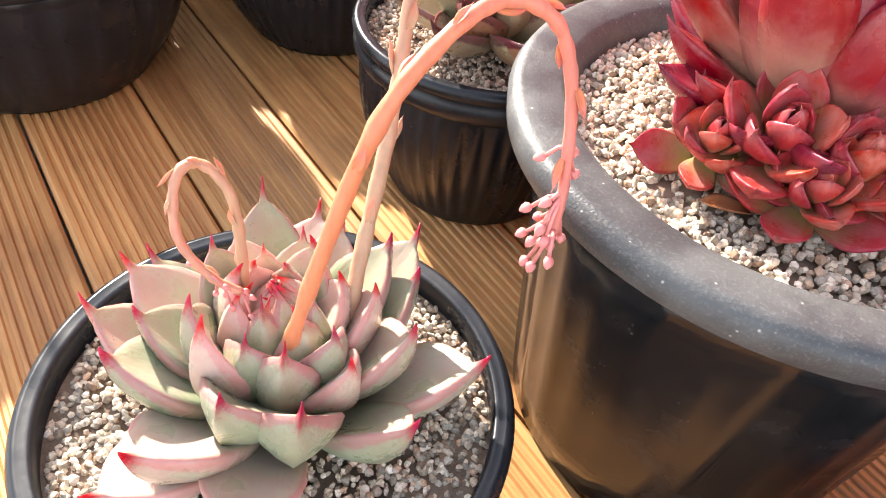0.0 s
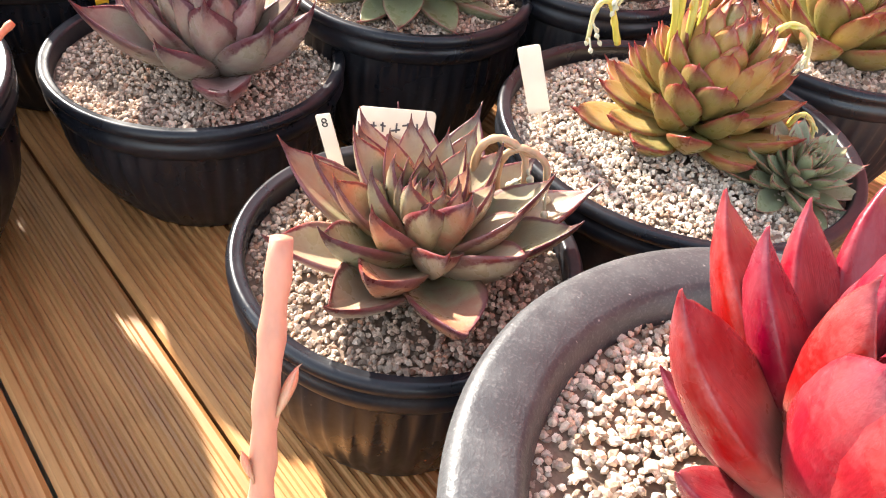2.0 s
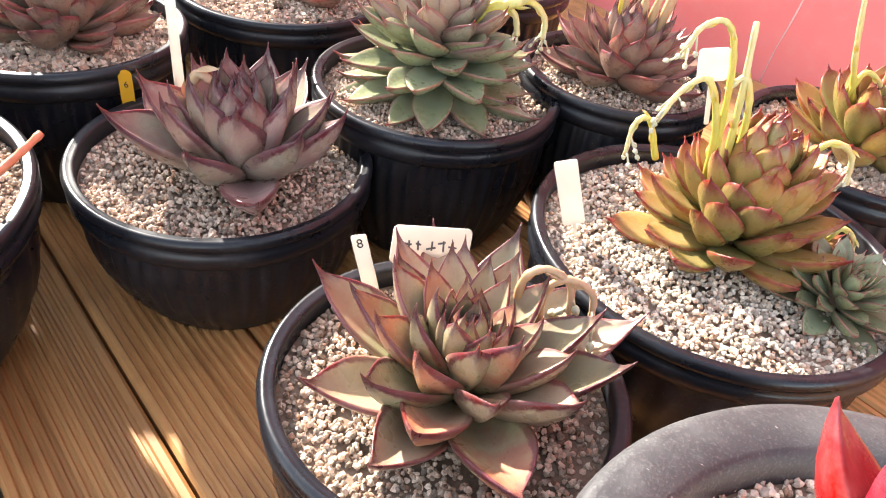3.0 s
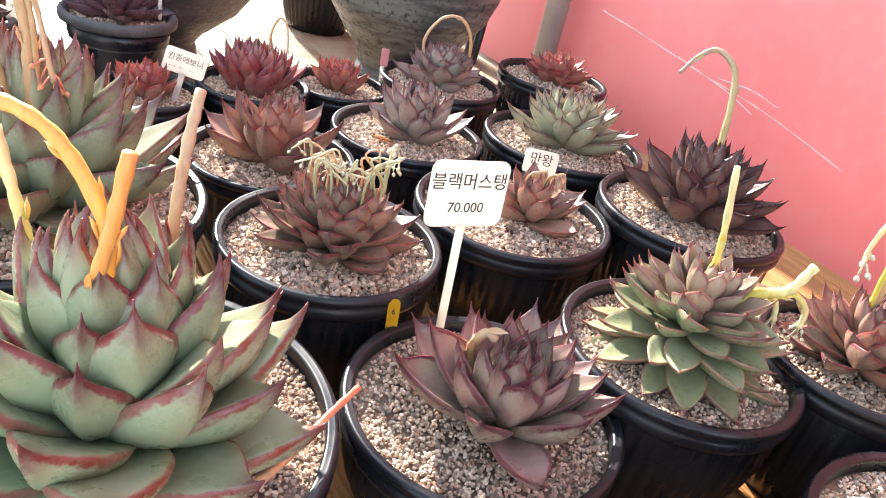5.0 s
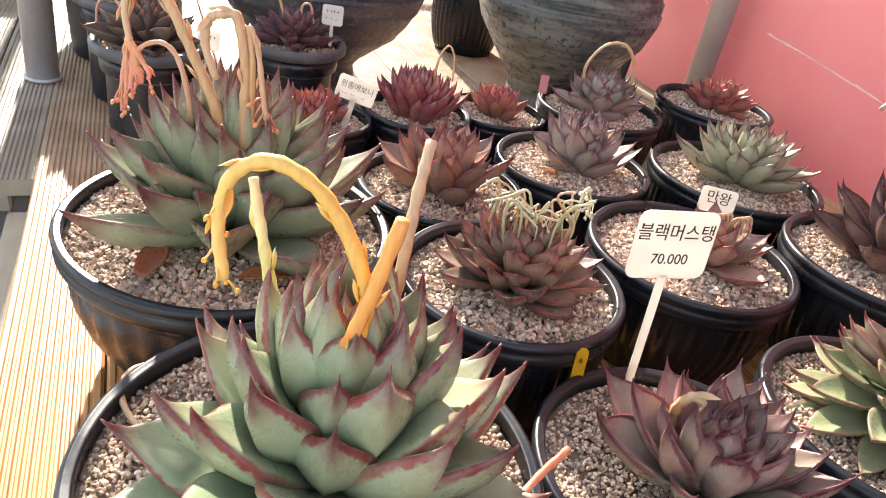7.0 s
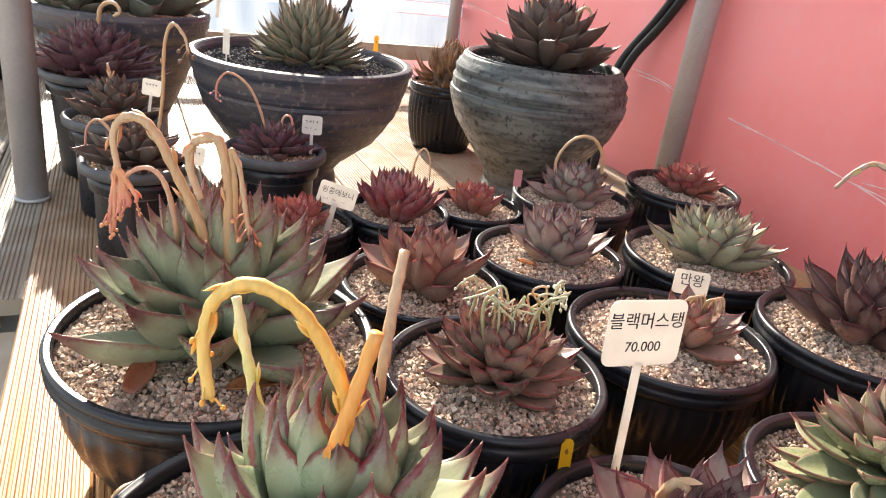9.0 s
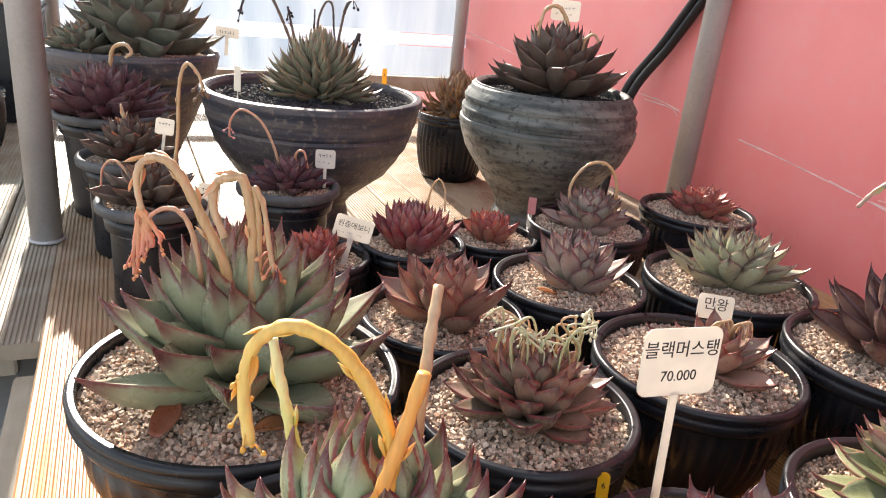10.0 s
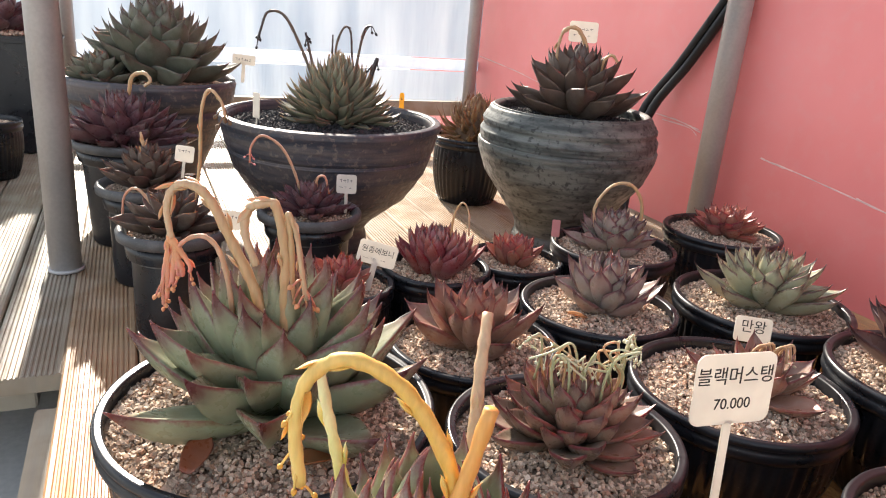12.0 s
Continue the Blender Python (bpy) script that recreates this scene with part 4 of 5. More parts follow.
plant(0.905, 1.866, 0.325, "large dark brown rosette in a clay pot", *UMBER, n=66, L=(0.152, 0.065), elev=(0, 80), rise=0.11, core=0.024, seed=58, pw=0.9)
plant(0.88, 2.33, 0.18, "dried brown shaggy plant in a ribbed pot", *DRY, n=190, L=(0.07, 0.035), elev=(-20, 88), rise=0.11, core=0.055, seed=60, jitter=3.0)
plant(-0.4, 3.1, 0.36, "purple rosette in a planter box", *PURPLE, n=60, L=(0.15, 0.06), elev=(10, 84), rise=0.07, seed=62)

# ---- flower stems ----
PEACH = stem_material("peach_stem", (0.6, 0.21, 0.1), (0.6, 0.2, 0.16))
DUSKY = stem_material("dusky_stem", (0.46, 0.28, 0.17), (0.52, 0.23, 0.15))
AMBER = stem_material("amber_stem", (0.58, 0.31, 0.05), (0.66, 0.46, 0.14))
STRAW = stem_material("straw_stem", (0.45, 0.28, 0.14), (0.48, 0.33, 0.2))
SAGESTEM = stem_material("withered_green_stem", (0.36, 0.36, 0.2), (0.5, 0.48, 0.32))
LIME = stem_material("lime_stem", (0.55, 0.45, 0.07), (0.62, 0.56, 0.28))
PINKBUD = plain_material("pink_bud", (0.66, 0.24, 0.22), 0.5, 0.2, 120)
PALEBUD = plain_material("withered_bud", (0.55, 0.52, 0.36), 0.6, 0.2, 120)
DARKSTEM = stem_material("dark_stem", (0.12, 0.08, 0.055), (0.04, 0.03, 0.03))


def flower(label, pts, r0, r1, mat, **kw):
    p0 = Vector(pts[0])
    return stalk(label, p0, [Vector(p) - p0 for p in pts], r0, r1, mat, **kw)


def view(p, *offs):
    """Points to the right of and above p, as seen from where the walk ends."""
    return [(p[0] + a * 0.91, p[1] - a * 0.41, p[2] + b) for a, b in offs]


flower("arched peach flower stem with drooping pink buds", [(0.104, 0.18, 0.14), (0.112, 0.172, 0.19), (0.134, 0.16, 0.276), (0.158, 0.162, 0.303), (0.183, 0.164, 0.312), (0.201, 0.158, 0.304), (0.209, 0.152, 0.281), (0.21, 0.145, 0.246), (0.207, 0.141, 0.223)], 0.0035, 0.002, PEACH, buds=20, bud_size=0.0042, bud_mat=PINKBUD, bracts=9, seed=1)
flower("tall straight dusky pink flower stem", [(0.135, 0.18, 0.14), (0.15, 0.192, 0.184), (0.173, 0.211, 0.232), (0.188, 0.226, 0.266), (0.196, 0.234, 0.296), (0.203, 0.24, 0.33), (0.2125, 0.2485, 0.359)], 0.0038, 0.0024, DUSKY, bracts=8, seed=2)
flower("curled pink flower stem", [(0.104, 0.204, 0.15), (0.105, 0.206, 0.192), (0.106, 0.212, 0.226), (0.098, 0.219, 0.24), (0.088, 0.216, 0.238), (0.083, 0.208, 0.219), (0.09, 0.2, 0.202), (0.099, 0.194, 0.194)], 0.0024, 0.0017, DUSKY, buds=10, bud_size=0.0026, bud_mat=PINKBUD, bracts=8, seed=3)
flower("thick amber flower stem cut at the top", [(0.084, 0.7, 0.255), (0.09, 0.696, 0.3), (0.099, 0.692, 0.34), (0.108, 0.689, 0.384)], 0.0044, 0.0038, stem_material("orange_amber_stem", (0.58, 0.27, 0.06), (0.62, 0.3, 0.08)), bracts=3, seed=4)
flower("arched amber flower stem with withered end", [(0.09, 0.698, 0.29), (0.097, 0.698, 0.312), (0.097, 0.7, 0.343), (0.08, 0.72, 0.378), (0.056, 0.737, 0.391), (0.037, 0.744, 0.38), (0.031, 0.746, 0.352), (0.034, 0.746, 0.318)], 0.0046, 0.0034, AMBER, buds=9, bud_size=0.0032, bud_mat=AMBER, bracts=9, seed=5)
flower("short pale yellow flower stem", [(0.086, 0.74, 0.252), (0.067, 0.766, 0.285), (0.06, 0.782, 0.32), (0.055, 0.794, 0.354)], 0.0042, 0.003, LIME, bracts=4, seed=6)
flower("slim straw-coloured flower stem cut at the top", [(0.14, 0.77, 0.22), (0.148, 0.778, 0.293), (0.16, 0.8, 0.335), (0.173, 0.822, 0.366)], 0.0045, 0.0038, STRAW, bracts=2, seed=7)
flower("fallen orange flower stem lying over the rim", [(0.15, 0.655, 0.155), (0.19, 0.665, 0.168), (0.235, 0.69, 0.178), (0.262, 0.7, 0.19)], 0.0038, 0.0026, stem_material("orange_stem", (0.55, 0.3, 0.16), (0.65, 0.2, 0.1)), bracts=2, seed=8)
US = (0.062, 1.057, 0.283)
flower("arched dry flower stem with a pink withered head", view(US, (0.002, -0.06), (0, 0), (-0.022, 0.053), (-0.044, 0.096), (-0.062, 0.106), (-0.075, 0.1), (-0.081, 0.082), (-0.078, 0.055)), 0.0056, 0.003, STRAW, bracts=9, seed=9)
WITHERED = stem_material("withered_pink_stem", (0.58, 0.27, 0.13), (0.55, 0.2, 0.15))
for j, (a, b) in enumerate([(-0.086, 0.018), (-0.078, 0.012), (-0.07, 0.02), (-0.062, 0.024), (-0.084, -0.004), (-0.073, 0.026)]):
    flower("withered pinkish flower hanging from the dry arch", view(US, (-0.079, 0.058), (-0.079 + 0.4 * (a + 0.079) + 0.003 * (j % 2), 0.042), (a, b + 0.006), (a - 0.001, b)), 0.003, 0.0032 if j in (1, 2, 5) else 0.0016, WITHERED, buds=2, bud_size=0.0036, bud_mat=WITHERED, bracts=2, seed=150 + j)
flower("dry flower stem beside the arched one", view(US, (0.026, -0.06), (0.024, 0.0), (0.024, 0.05), (0.016, 0.092), (0.004, 0.094), (-0.008, 0.088), (-0.012, 0.066), (-0.002, 0.036)), 0.0052, 0.0036, STRAW, bracts=7, seed=10)
flower("short arched dry flower stem", view(US, (0.03, -0.05), (0.03, 0.05), (0.026, 0.086), (0.034, 0.07), (0.04, 0.03), (0.044, 0.006)), 0.003, 0.0024, STRAW, buds=7, bud_size=0.005, bud_mat=WITHERED, bracts=4, seed=11)
flower("drooping pink withered flower stem", view(US, (-0.02, -0.05), (-0.03, 0.03), (-0.045, 0.058), (-0.068, 0.052), (-0.086, 0.02), (-0.088, -0.01)), 0.0026, 0.0018, DUSKY, buds=4, bud_size=0.004, bud_mat=WITHERED, seed=12)
flower("tall hooked dry flower stem", [(0.884, 0.925, 0.18), (0.896, 0.935, 0.225), (0.91, 0.955, 0.3), (0.92, 0.98, 0.35), (0.913, 1.012, 0.368), (0.9, 1.03, 0.352), (0.888, 1.042, 0.324)], 0.0055, 0.003, stem_material("grey_brown_stem", (0.36, 0.3, 0.12), (0.36, 0.24, 0.19)), bracts=6, seed=13)
flower("thin arched straw stem over the dark rosette", view((0.786, 1.49, 0.16), (0.045, 0.0), (0.04, 0.07), (0.015, 0.105), (-0.02, 0.1), (-0.045, 0.06), (-0.04, 0.02)), 0.0034, 0.0026, STRAW, bracts=6, seed=14)
flower("thin looped dry stem", view((0.426, 1.489, 0.17), (0.02, 0.0), (0.022, 0.05), (0.034, 0.075), (0.046, 0.06), (0.05, 0.02)), 0.002, 0.0014, STRAW, seed=15)
flower("thin arched pink stem over the tall pot", view((0.249, 1.672, 0.18), (-0.01, 0.0), (-0.025, 0.06), (-0.05, 0.11), (-0.085, 0.13), (-0.105, 0.11), (-0.108, 0.08)), 0.0028, 0.0018, DUSKY, buds=3, bud_size=0.004, bud_mat=PINKBUD, seed=16)
flower("small curled dry stem", view((0.249, 1.672, 0.2), (0.01, 0.0), (0.012, 0.04), (0.026, 0.045), (0.034, 0.015)), 0.0026, 0.0018, DUSKY, seed=17)
flower("tall dry stem with a hanging pod", view((0.014, 1.59, 0.2), (0.03, 0.0), (0.045, 0.09), (0.05, 0.17), (0.062, 0.205), (0.08, 0.19), (0.086, 0.165)), 0.003, 0.0022, STRAW, buds=4, bud_size=0.007, bud_mat=STALK_BROWN, bracts=4, seed=18)
flower("drooping withered stem on the dark rosette", view((0.014, 1.59, 0.22), (-0.03, 0.0), (-0.055, 0.025), (-0.075, 0.01), (-0.08, -0.03)), 0.0025, 0.0018, DUSKY, seed=19)
flower("short withered pale stem", view((-0.02, 1.863, 0.23), (0, 0), (0.0, 0.03), (-0.004, 0.055)), 0.005, 0.002, STRAW, bracts=5, seed=20)
flower("curled pale flower stem", view((-0.05, 2.11, 0.27), (0.01, 0.0), (0.012, 0.05), (0.02, 0.085), (0.045, 0.095), (0.058, 0.08), (0.045, 0.068)), 0.005, 0.0035, STRAW, seed=21)
BS = (0.375, 1.985, 0.37)
for j, (offs, r) in enumerate([(((-0.05, 0.0), (-0.08, 0.07), (-0.115, 0.13), (-0.15, 0.135), (-0.165, 0.1), (-0.172, 0.075)), 0.0034), (((-0.045, 0.0), (-0.06, 0.06), (-0.07, 0.1)), 0.0034),
                               (((0.0, 0.0), (-0.005, 0.07), (0.01, 0.115), (0.025, 0.11), (0.03, 0.06), (0.035, 0.03)), 0.0028), (((0.035, 0.0), (0.045, 0.07), (0.055, 0.115), (0.068, 0.125)), 0.003),
                               (((0.06, -0.02), (0.075, 0.03), (0.085, 0.06)), 0.006), (((-0.01, 0.0), (-0.012, 0.06), (-0.012, 0.1)), 0.0025), (((-0.02, 0.0), (-0.022, 0.03), (-0.008, 0.045), (0.004, 0.03)), 0.003)]):
    flower("thin dark withered flower stem", view(BS, *offs), r, r * 0.7, DARKSTEM, buds=3 if j in (0, 1, 3, 4) else 0, bud_size=0.006, bud_mat=BLACK_RUBBER, bracts=2, seed=22 + j)
HS = (0.905, 1.866, 0.42)
flower("arched brown flower stem", view(HS, (0.02, 0.0), (0.01, 0.06), (-0.015, 0.1), (-0.045, 0.095), (-0.055, 0.05), (-0.05, 0.02)), 0.0055, 0.003, STRAW, bracts=4, seed=30)
flower("short arched brown flower stem", view(HS, (0.05, 0.0), (0.052, 0.035), (0.07, 0.05), (0.088, 0.03)), 0.004, 0.003, STRAW, seed=31)


def near(p, *offs):
    """The same as view(), as seen from the middle of the walk."""
    return [(p[0] + (a - 0.12 * b) * 0.74, p[1] - (a - 0.12 * b) * 0.67, p[2] + b) for a, b in offs]


CS = (0.64, 0.415, 0.19)
for j, (offs, r) in enumerate([(((0.0, 0.0), (-0.002, 0.05), (-0.015, 0.085), (-0.032, 0.075), (-0.045, 0.05)), 0.0034), (((0.004, 0.0), (0.0, 0.08), (-0.006, 0.115), (-0.016, 0.126), (-0.03, 0.118), (-0.036, 0.098)), 0.003),
                               (((0.012, 0.0), (0.01, 0.07), (0.006, 0.128)), 0.0036), (((0.016, 0.0), (0.018, 0.06), (0.01, 0.09), (-0.002, 0.08)), 0.0034), (((-0.04, 0.02), (-0.05, 0.05), (-0.06, 0.045), (-0.063, 0.02)), 0.003),
                               (((0.06, 0.02), (0.08, 0.05), (0.1, 0.045), (0.105, 0.02)), 0.0034), (((0.1, -0.05), (0.115, -0.02), (0.13, -0.03), (0.13, -0.055)), 0.0032)]):
    flower("pale yellow-green drooping flower stem", near(CS, *offs), r * 0.85, r * 0.6, LIME, buds=6 if j not in (2, 3) else 0, bud_size=0.0036, bud_mat=PALEBUD, bracts=3, seed=40 + j)
ES = (0.613, 0.694, 0.23)
for j, (offs, r) in enumerate([(((0.0, 0.0), (0.0, 0.05), (-0.006, 0.12)), 0.0038), (((0.02, -0.01), (0.05, 0.01), (0.07, 0.02), (0.085, 0.05)), 0.0055), (((0.02, -0.01), (0.045, 0.012), (0.062, 0.005), (0.066, -0.015)), 0.0035),
                               (((0.05, 0.01), (0.075, 0.018), (0.09, 0.005), (0.09, -0.015)), 0.0035), (((-0.02, -0.03), (-0.035, -0.022), (-0.05, -0.035), (-0.05, -0.055)), 0.0035)]):
    flower("yellow-green flower stem of the sage rosette", near(ES, *offs), r, r * 0.8, LIME, buds=6 if j > 1 else 0, bud_size=0.0036, bud_mat=PALEBUD, bracts=2, seed=50 + j)
FS = (0.796, 0.615, 0.2)
for j, (offs, r) in enumerate([(((-0.01, 0.0), (-0.008, 0.08), (0.0, 0.15)), 0.0042), (((-0.015, 0.0), (-0.012, 0.08), (-0.01, 0.115), (-0.025, 0.12), (-0.035, 0.09), (-0.036, 0.07)), 0.003), (((0.005, 0.0), (0.012, 0.06), (0.016, 0.115)), 0.0045),
                               (((0.012, 0.0), (0.026, 0.06), (0.034, 0.11)), 0.0042), (((0.02, -0.01), (0.036, 0.05), (0.052, 0.105)), 0.005), (((0.03, -0.03), (0.04, 0.0), (0.03, -0.02), (0.018, -0.045)), 0.005)]):
    flower("straw yellow old flower stem", near(FS, *offs), r, r * 0.8, STRAW if j != 1 else LIME, buds=4 if j in (1, 5) else 0, bud_size=0.0055, bud_mat=PALEBUD, bracts=2, seed=60 + j)
GS = (0.919, 0.401, 0.2)
for j, offs in enumerate([((-0.03, 0.0), (-0.045, 0.05), (-0.06, 0.13)), ((-0.005, 0.0), (-0.01, 0.07), (-0.015, 0.12)), ((0.01, 0.0), (0.008, 0.07), (0.004, 0.12)), ((0.03, 0.0), (0.03, 0.06), (0.035, 0.12)), ((-0.04, -0.01), (-0.03, 0.03), (-0.01, 0.02), (0.0, -0.01))]):
    flower("orange and green old flower stem", near(GS, *offs), 0.003, 0.0022, PEACH if j % 2 else LIME, bracts=2, seed=70 + j)
IS = (0.352, 0.954, 0.235)
ri = random.Random(8)
for j in range(18):
    a, b = ri.uniform(-0.04, 0.035), ri.uniform(-0.025, 0.02)
    pts = [(a, -0.03), (a + ri.uniform(-0.008, 0.008), 0.0), (a + ri.uniform(-0.014, 0.014), 0.016 + ri.uniform(-0.008, 0.01))]
    for _ in range(2):
        pts.append((pts[-1][0] + ri.uniform(-0.022, 0.022), pts[-1][1] + ri.uniform(-0.016, 0.008)))
    flower("withered pale green curled flower stem", view((IS[0], IS[1] + b, IS[2]), *pts), 0.0014, 0.0011, SAGESTEM if j % 3 else STRAW, buds=2, bud_size=0.0032, bud_mat=PALEBUD, bracts=3, seed=80 + j)
flower("upright withered pale flower stem", view(IS, (0.04, -0.02), (0.042, 0.02), (0.046, 0.036)), 0.0026, 0.0018, SAGESTEM, buds=4, bud_size=0.0045, bud_mat=PALEBUD, bracts=3, seed=99)
for j in range(6):
    a = 0.008 * j - 0.02
    flower("withered tan curled stem", view((0.634, 0.982 + 0.004 * (j % 3), 0.19), (a, -0.03), (a + 0.004, 0.008), (a + 0.016, 0.016), (a + 0.022, -0.004)), 0.0018, 0.0014, STRAW, buds=1, bud_size=0.0035, bud_mat=PALEBUD, bracts=2, seed=130 + j)
for j, p in enumerate([(0.43, 0.4, 0.185), (0.44, 0.39, 0.18)]):
    flower("withered straw curl among the leaves", near(p, (0.0, -0.03), (0.0, 0.015), (0.012, 0.03), (0.028, 0.022), (0.03, 0.0)), 0.003, 0.002, STRAW, buds=4, bud_size=0.005, bud_mat=PALEBUD, bracts=2, seed=100 + j)
flower("withered orange curl among mauve leaves", near((0.39, 0.715, 0.16), (-0.012, -0.02), (-0.014, 0.02), (-0.004, 0.04), (0.006, 0.036)), 0.005, 0.0035, STRAW, bracts=4, seed=104)

flower("pale yellow dry bent stem in the scarlet rosette", [(0.439, 0.203, 0.300), (0.412, 0.193, 0.318), (0.406, 0.188, 0.325), (0.422, 0.187, 0.320), (0.435, 0.180, 0.300)], 0.0018, 0.0013, LIME, bracts=1, seed=120)
flower("pale curled dry stem lying on gravel", [(0.006, 0.888, 0.146), (-0.019, 0.873, 0.15), (-0.024, 0.843, 0.15), (-0.012, 0.813, 0.148), (0.006, 0.798, 0.146)], 0.0028, 0.002, STRAW, seed=121)

# ---- labels and tags ----


def text_piece(body, size, parent, m, material=INK):
    cu = bpy.data.curves.new("lettering", "FONT")
    cu.body, cu.size, cu.align_x, cu.align_y, cu.extrude = body, size, "CENTER", "CENTER", 0.0002
    cu.materials.append(material)
    ob = new("lettering", cu)
    ob.parent = parent
    ob.matrix_basis = m
    return ob


def bars(parent, rows, w, z, seed):
    rb = random.Random(seed)
    for yy, n, h in rows:
        x = -w / 2
        for i in range(n):
            bw = w / n * rb.uniform(0.45, 0.85)
            hh = h * rb.uniform(0.6, 1.0)
            piece("ink_bar", box_mesh("ink_bar", bw, h * 0.13, 0.0006, PEN), parent, pose(x + bw / 2, yy + rb.uniform(-0.3, 0.3) * h, z, 0, 0, rb.uniform(-12, 12)))
            piece("ink_bar", box_mesh("ink_bar", h * 0.13, hh, 0.0005, PEN), parent, pose(x + bw * rb.uniform(0.4, 0.95), yy, z, 0, 0, rb.uniform(-8, 8)))
            x += w / n


def plate_mesh(name, w, h, corner, t, material):
    bm = bmesh.new()
    vs = []
    for cx, cy, a0 in ((w / 2 - corner, h / 2 - corner, 0), (-w / 2 + corner, h / 2 - corner, 90), (-w / 2 + corner, -h / 2 + corner, 180), (w / 2 - corner, -h / 2 + corner, 270)):
        for k in range(5):
            a = radians(a0 + 22.5 * k)
            vs.append(bm.verts.new((cx + corner * math.cos(a), cy + corner * math.sin(a), 0)))
    bm.faces.new(vs)
    ext = bmesh.ops.extrude_face_region(bm, geom=bm.faces[:])
    bmesh.ops.translate(bm, vec=(0, 0, t), verts=[g for g in ext["geom"] if isinstance(g, bmesh.types.BMVert)])
    bmesh.ops.recalc_face_normals(bm, faces=bm.faces[:])
    me = bpy.data.meshes.new(name)
    bm.to_mesh(me)
    bm.free()
    me.materials.append(material)
    return me


def facing(p, right, up):
    """A pose at p whose x runs along right and whose y runs along up."""
    x = Vector(right).normalized()
    z = x.cross(Vector(up)).normalized()
    y = z.cross(x)
    m = Matrix((x, y, z)).transposed().to_4x4()
    m.translation = p
    return m


def label_sign(p, right, up, w, h, label, stick, lines=(), ink=(), group="plant labels"):
    ob = tagged(new("plant_label", plate_mesh("plant_label", w, h, min(w, h) * 0.14, 0.0012, LABEL)), label, "plant label", group)
    ob.matrix_world = facing(p, right, up)
    if stick:
        piece("stick", box_mesh("stick", min(w * 0.16, 0.009), stick, 0.002, LABEL, 0.0006), ob, pose(0, -h / 2 - stick / 2 + 0.004, -0.0004))
    for body, size, dy in lines:
        text_piece(body, size, ob, pose(0, dy, 0.0014))
    if ink:
        bars(ob, ink, w * 0.7, 0.0015, len(label))
    return ob


label_sign((0.406, 0.82, 0.276), (0.99, -0.1, -0.02), (0.03, 0.1, 0.99), 0.078, 0.062, "white plastic plant label on a stick with handwritten price", 0.15, [("블랙머스탱", 0.0165, 0.011), ("70.000", 0.0135, -0.013)])
label_sign((0.712, 1.075, 0.175), (0.9, -0.42, -0.06), (0.1, 0.25, 0.95), 0.05, 0.034, "white plant label with two handwritten letters", 0.04, [("만왕", 0.019, 0.003)])
label_sign((0.308, 1.455, 0.172), (0.92, -0.36, -0.22), (0.2, 0.2, 0.95), 0.062, 0.036, "white plant label leaning in a small pot", 0.05, [("원종에보니", 0.0115, 0.004)], [(-0.009, 3, 0.003)])
label_sign((0.312, 1.66, 0.232), (0.95, -0.3, 0.0), (0.0, 0.15, 0.98), 0.036, 0.034, "small white label in the tall pot", 0.04, (), [(0.006, 4, 0.007), (-0.006, 3, 0.004)])
label_sign((0.05, 1.835, 0.25), (0.95, -0.3, -0.1), (0.0, 0.15, 0.98), 0.034, 0.03, "small white label in the tall pot", 0.04, (), [(0.005, 4, 0.006)])
label_sign((0.1, 1.575, 0.2), (0.95, -0.3, -0.1), (0.0, 0.15, 0.98), 0.034, 0.03, "small white label in the tall pot", 0.04, (), [(0.005, 4, 0.006)])
label_sign((0.434, 0.484, 0.171), (0.051, -0.022, -0.009), (0.2, 0.3, 0.93), 0.056, 0.026, "white plant label leaning behind the olive rosette", 0.03, (), [(0.0, 5, 0.009)])
label_sign((0.387, 0.492, 0.168), (0.72, -0.64, 0.28), (-0.15, 0.3, 0.94), 0.01, 0.046, "narrow white number tag stuck in gravel", 0.02, [("8", 0.009, 0.017)])
label_sign((0.556, 0.472, 0.18), (0.68, -0.66, 0.34), (-0.28, 0.22, 0.93), 0.017, 0.058, "white blank plant tag stuck in gravel", 0.02)
label_sign((0.692, 0.468, 0.258), (0.75, -0.66, 0.2), (0.1, 0.1, 0.98), 0.024, 0.026, "white label fixed to the flower stems", 0.04)
label_sign((0.925, 1.9, 0.514), (0.9, -0.4, 0.0), (0.0, 0.15, 0.98), 0.066, 0.046, "white plant label behind the dark rosette", 0.08, (), [(0.006, 5, 0.006), (-0.008, 3, 0.005)])
label_sign((0.196, 1.93, 0.328), (0.5, -0.85, 0.0), (0.0, 0.05, 0.98), 0.02, 0.05, "white tag in the black gravel", 0.02)
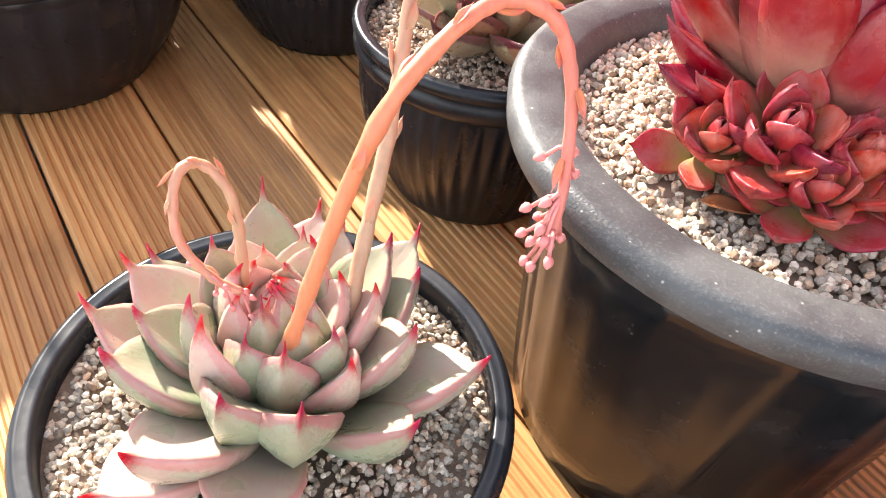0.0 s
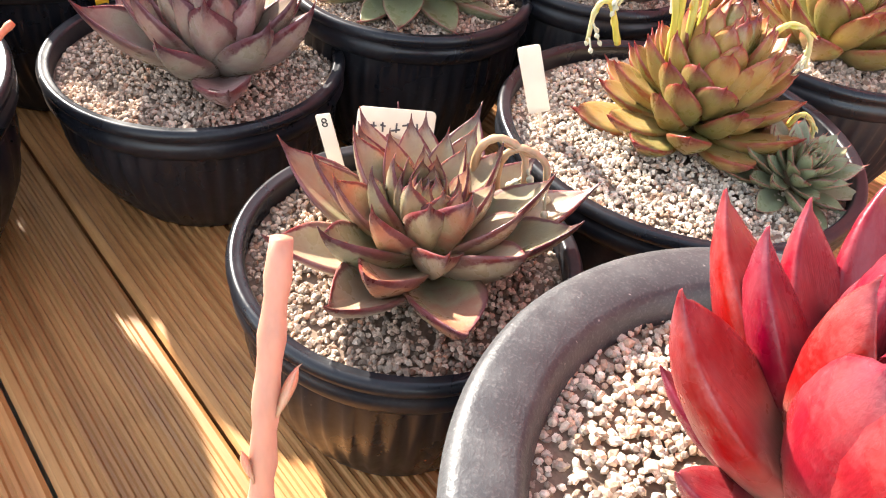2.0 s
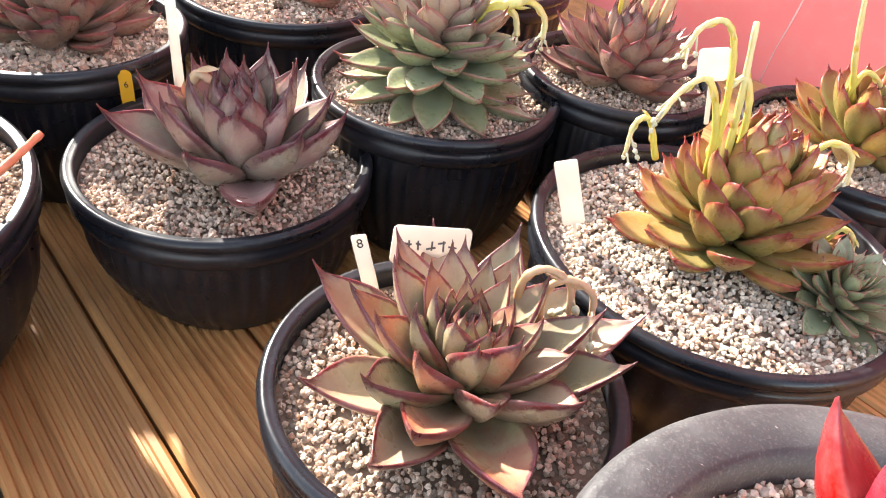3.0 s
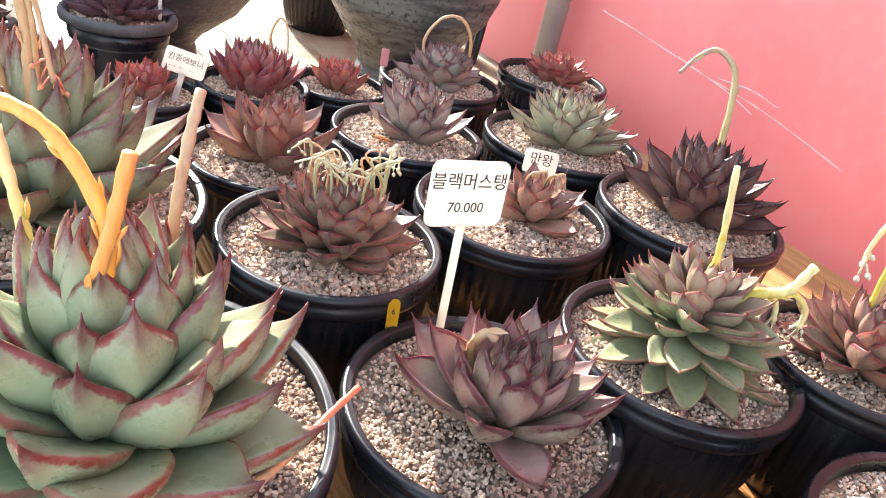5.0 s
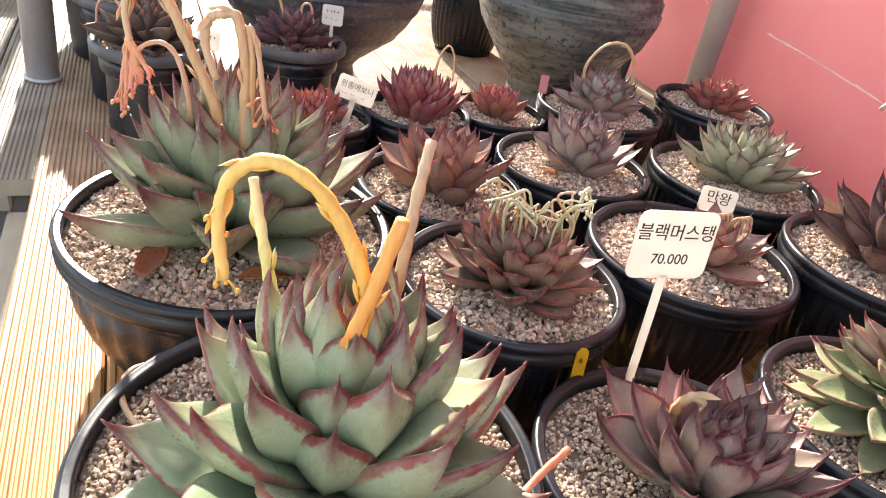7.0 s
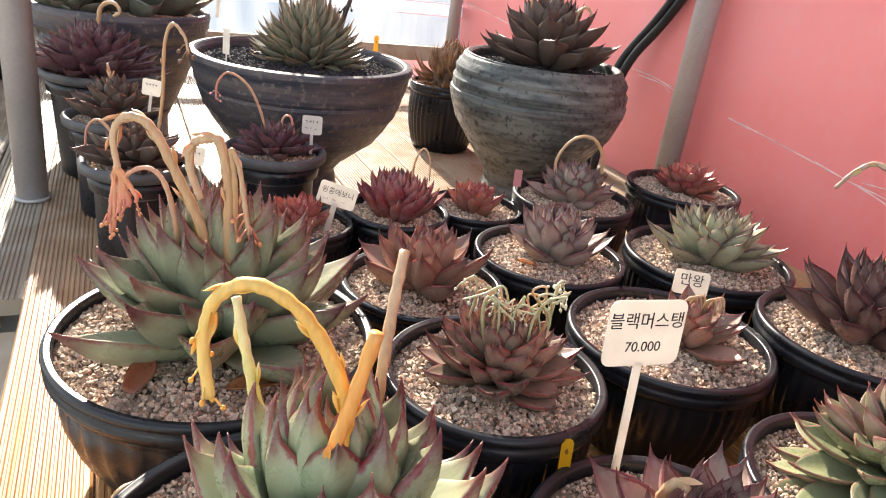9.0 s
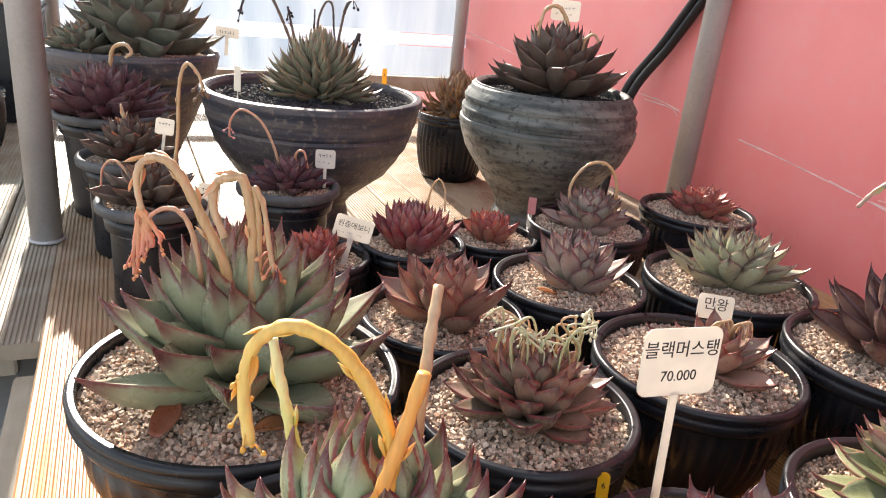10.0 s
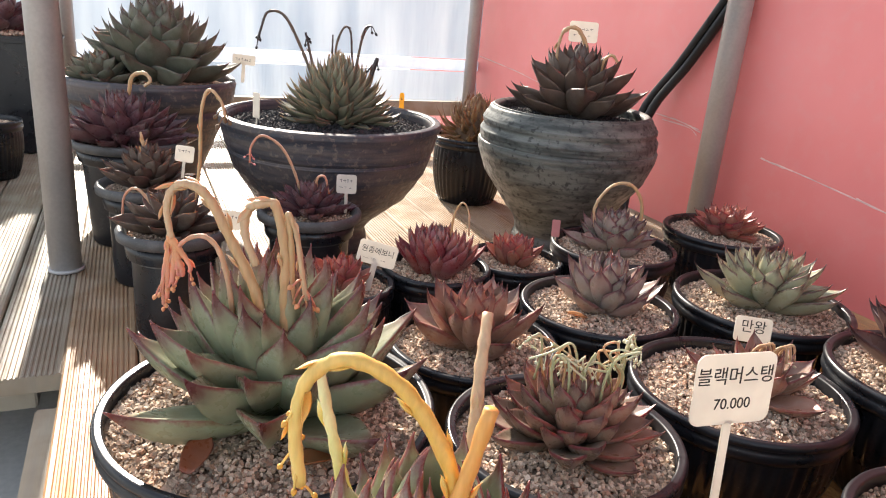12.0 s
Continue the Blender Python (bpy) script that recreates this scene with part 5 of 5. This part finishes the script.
label_sign((0.24, 2.42, 0.37), (0.9, -0.4, -0.05), (0.0, 0.1, 0.98), 0.06, 0.025, "cream printed label in the clay bowl", 0.05, (), [(0.0, 6, 0.008)])
pink_tag = label_sign((0.682, 1.532, 0.172), (0.6, -0.8, 0.1), (0.05, 0.2, 0.97), 0.016, 0.032, "pinkish tag at the pot rim", 0.02)
pink_tag.data.materials[0] = thin_plastic("pink_plastic", (0.5, 0.25, 0.25))


def yellow_tag(p, right, up, h, label):
    ob = tagged(new("plant_tag", plate_mesh("plant_tag", 0.0115, h, 0.0052, 0.0012, YELLOW)), label, "plant tag", "plant labels")
    ob.matrix_world = facing(p, right, up)
    text_piece("6", 0.008, ob, pose(0, h * 0.2, 0.0014))
    return ob


yellow_tag((0.363, 0.832, 0.136), (0.95, -0.3, 0), (-0.1, 0.2, 0.97), 0.044, "yellow plastic number tag stuck in gravel")
yellow_tag((0.567, 2.1, 0.314), (0.95, -0.3, 0), (0, 0.2, 0.97), 0.05, "yellow plastic tag in the clay bowl")

# ---- fallen leaves and crumbs ----
DEAD = leaf_material("dead_leaf", (0.3, 0.13, 0.075), (0.22, 0.09, 0.05), (0.25, 0.1, 0.06), (0.15, 0.06, 0.04), bloom=0.05)
DEADLEAF = leaf_mesh("dead_leaf", DEAD, 0.5, 0.05, 0.5, 0.1, 0.5, 0.5, 1.0, 0.05, 8, 10)
for x, y, z, ln, az, label in [(0.297, 0.114, 0.218, 0.026, 150, "pale curled dry leaf beside the red offsets"), (-0.01, 1.0, 0.152, 0.05, 60, "dead brown leaf lying on gravel"), (0.125, 0.985, 0.155, 0.06, 200, "dead brown leaf under the rosette"), (0.555, 1.225, 0.14, 0.035, 160, "dead red leaf on gravel")]:
    d = tagged(new("dead_leaf", DEADLEAF), label, "leaf")
    d.matrix_world = pose(x, y, z, 8, -6, az) @ Matrix.Diagonal((ln, ln, ln, 1))
crumb = tagged(new("gravel_crumb", gravel_mesh("gravel_crumb", 0.003, 0.006, GRAVEL_PALE, 9)), "single pale gravel crumb on the deck", "gravel", kind="stuff")
crumb.matrix_world = pose(0.177, 0.415, 0.002)
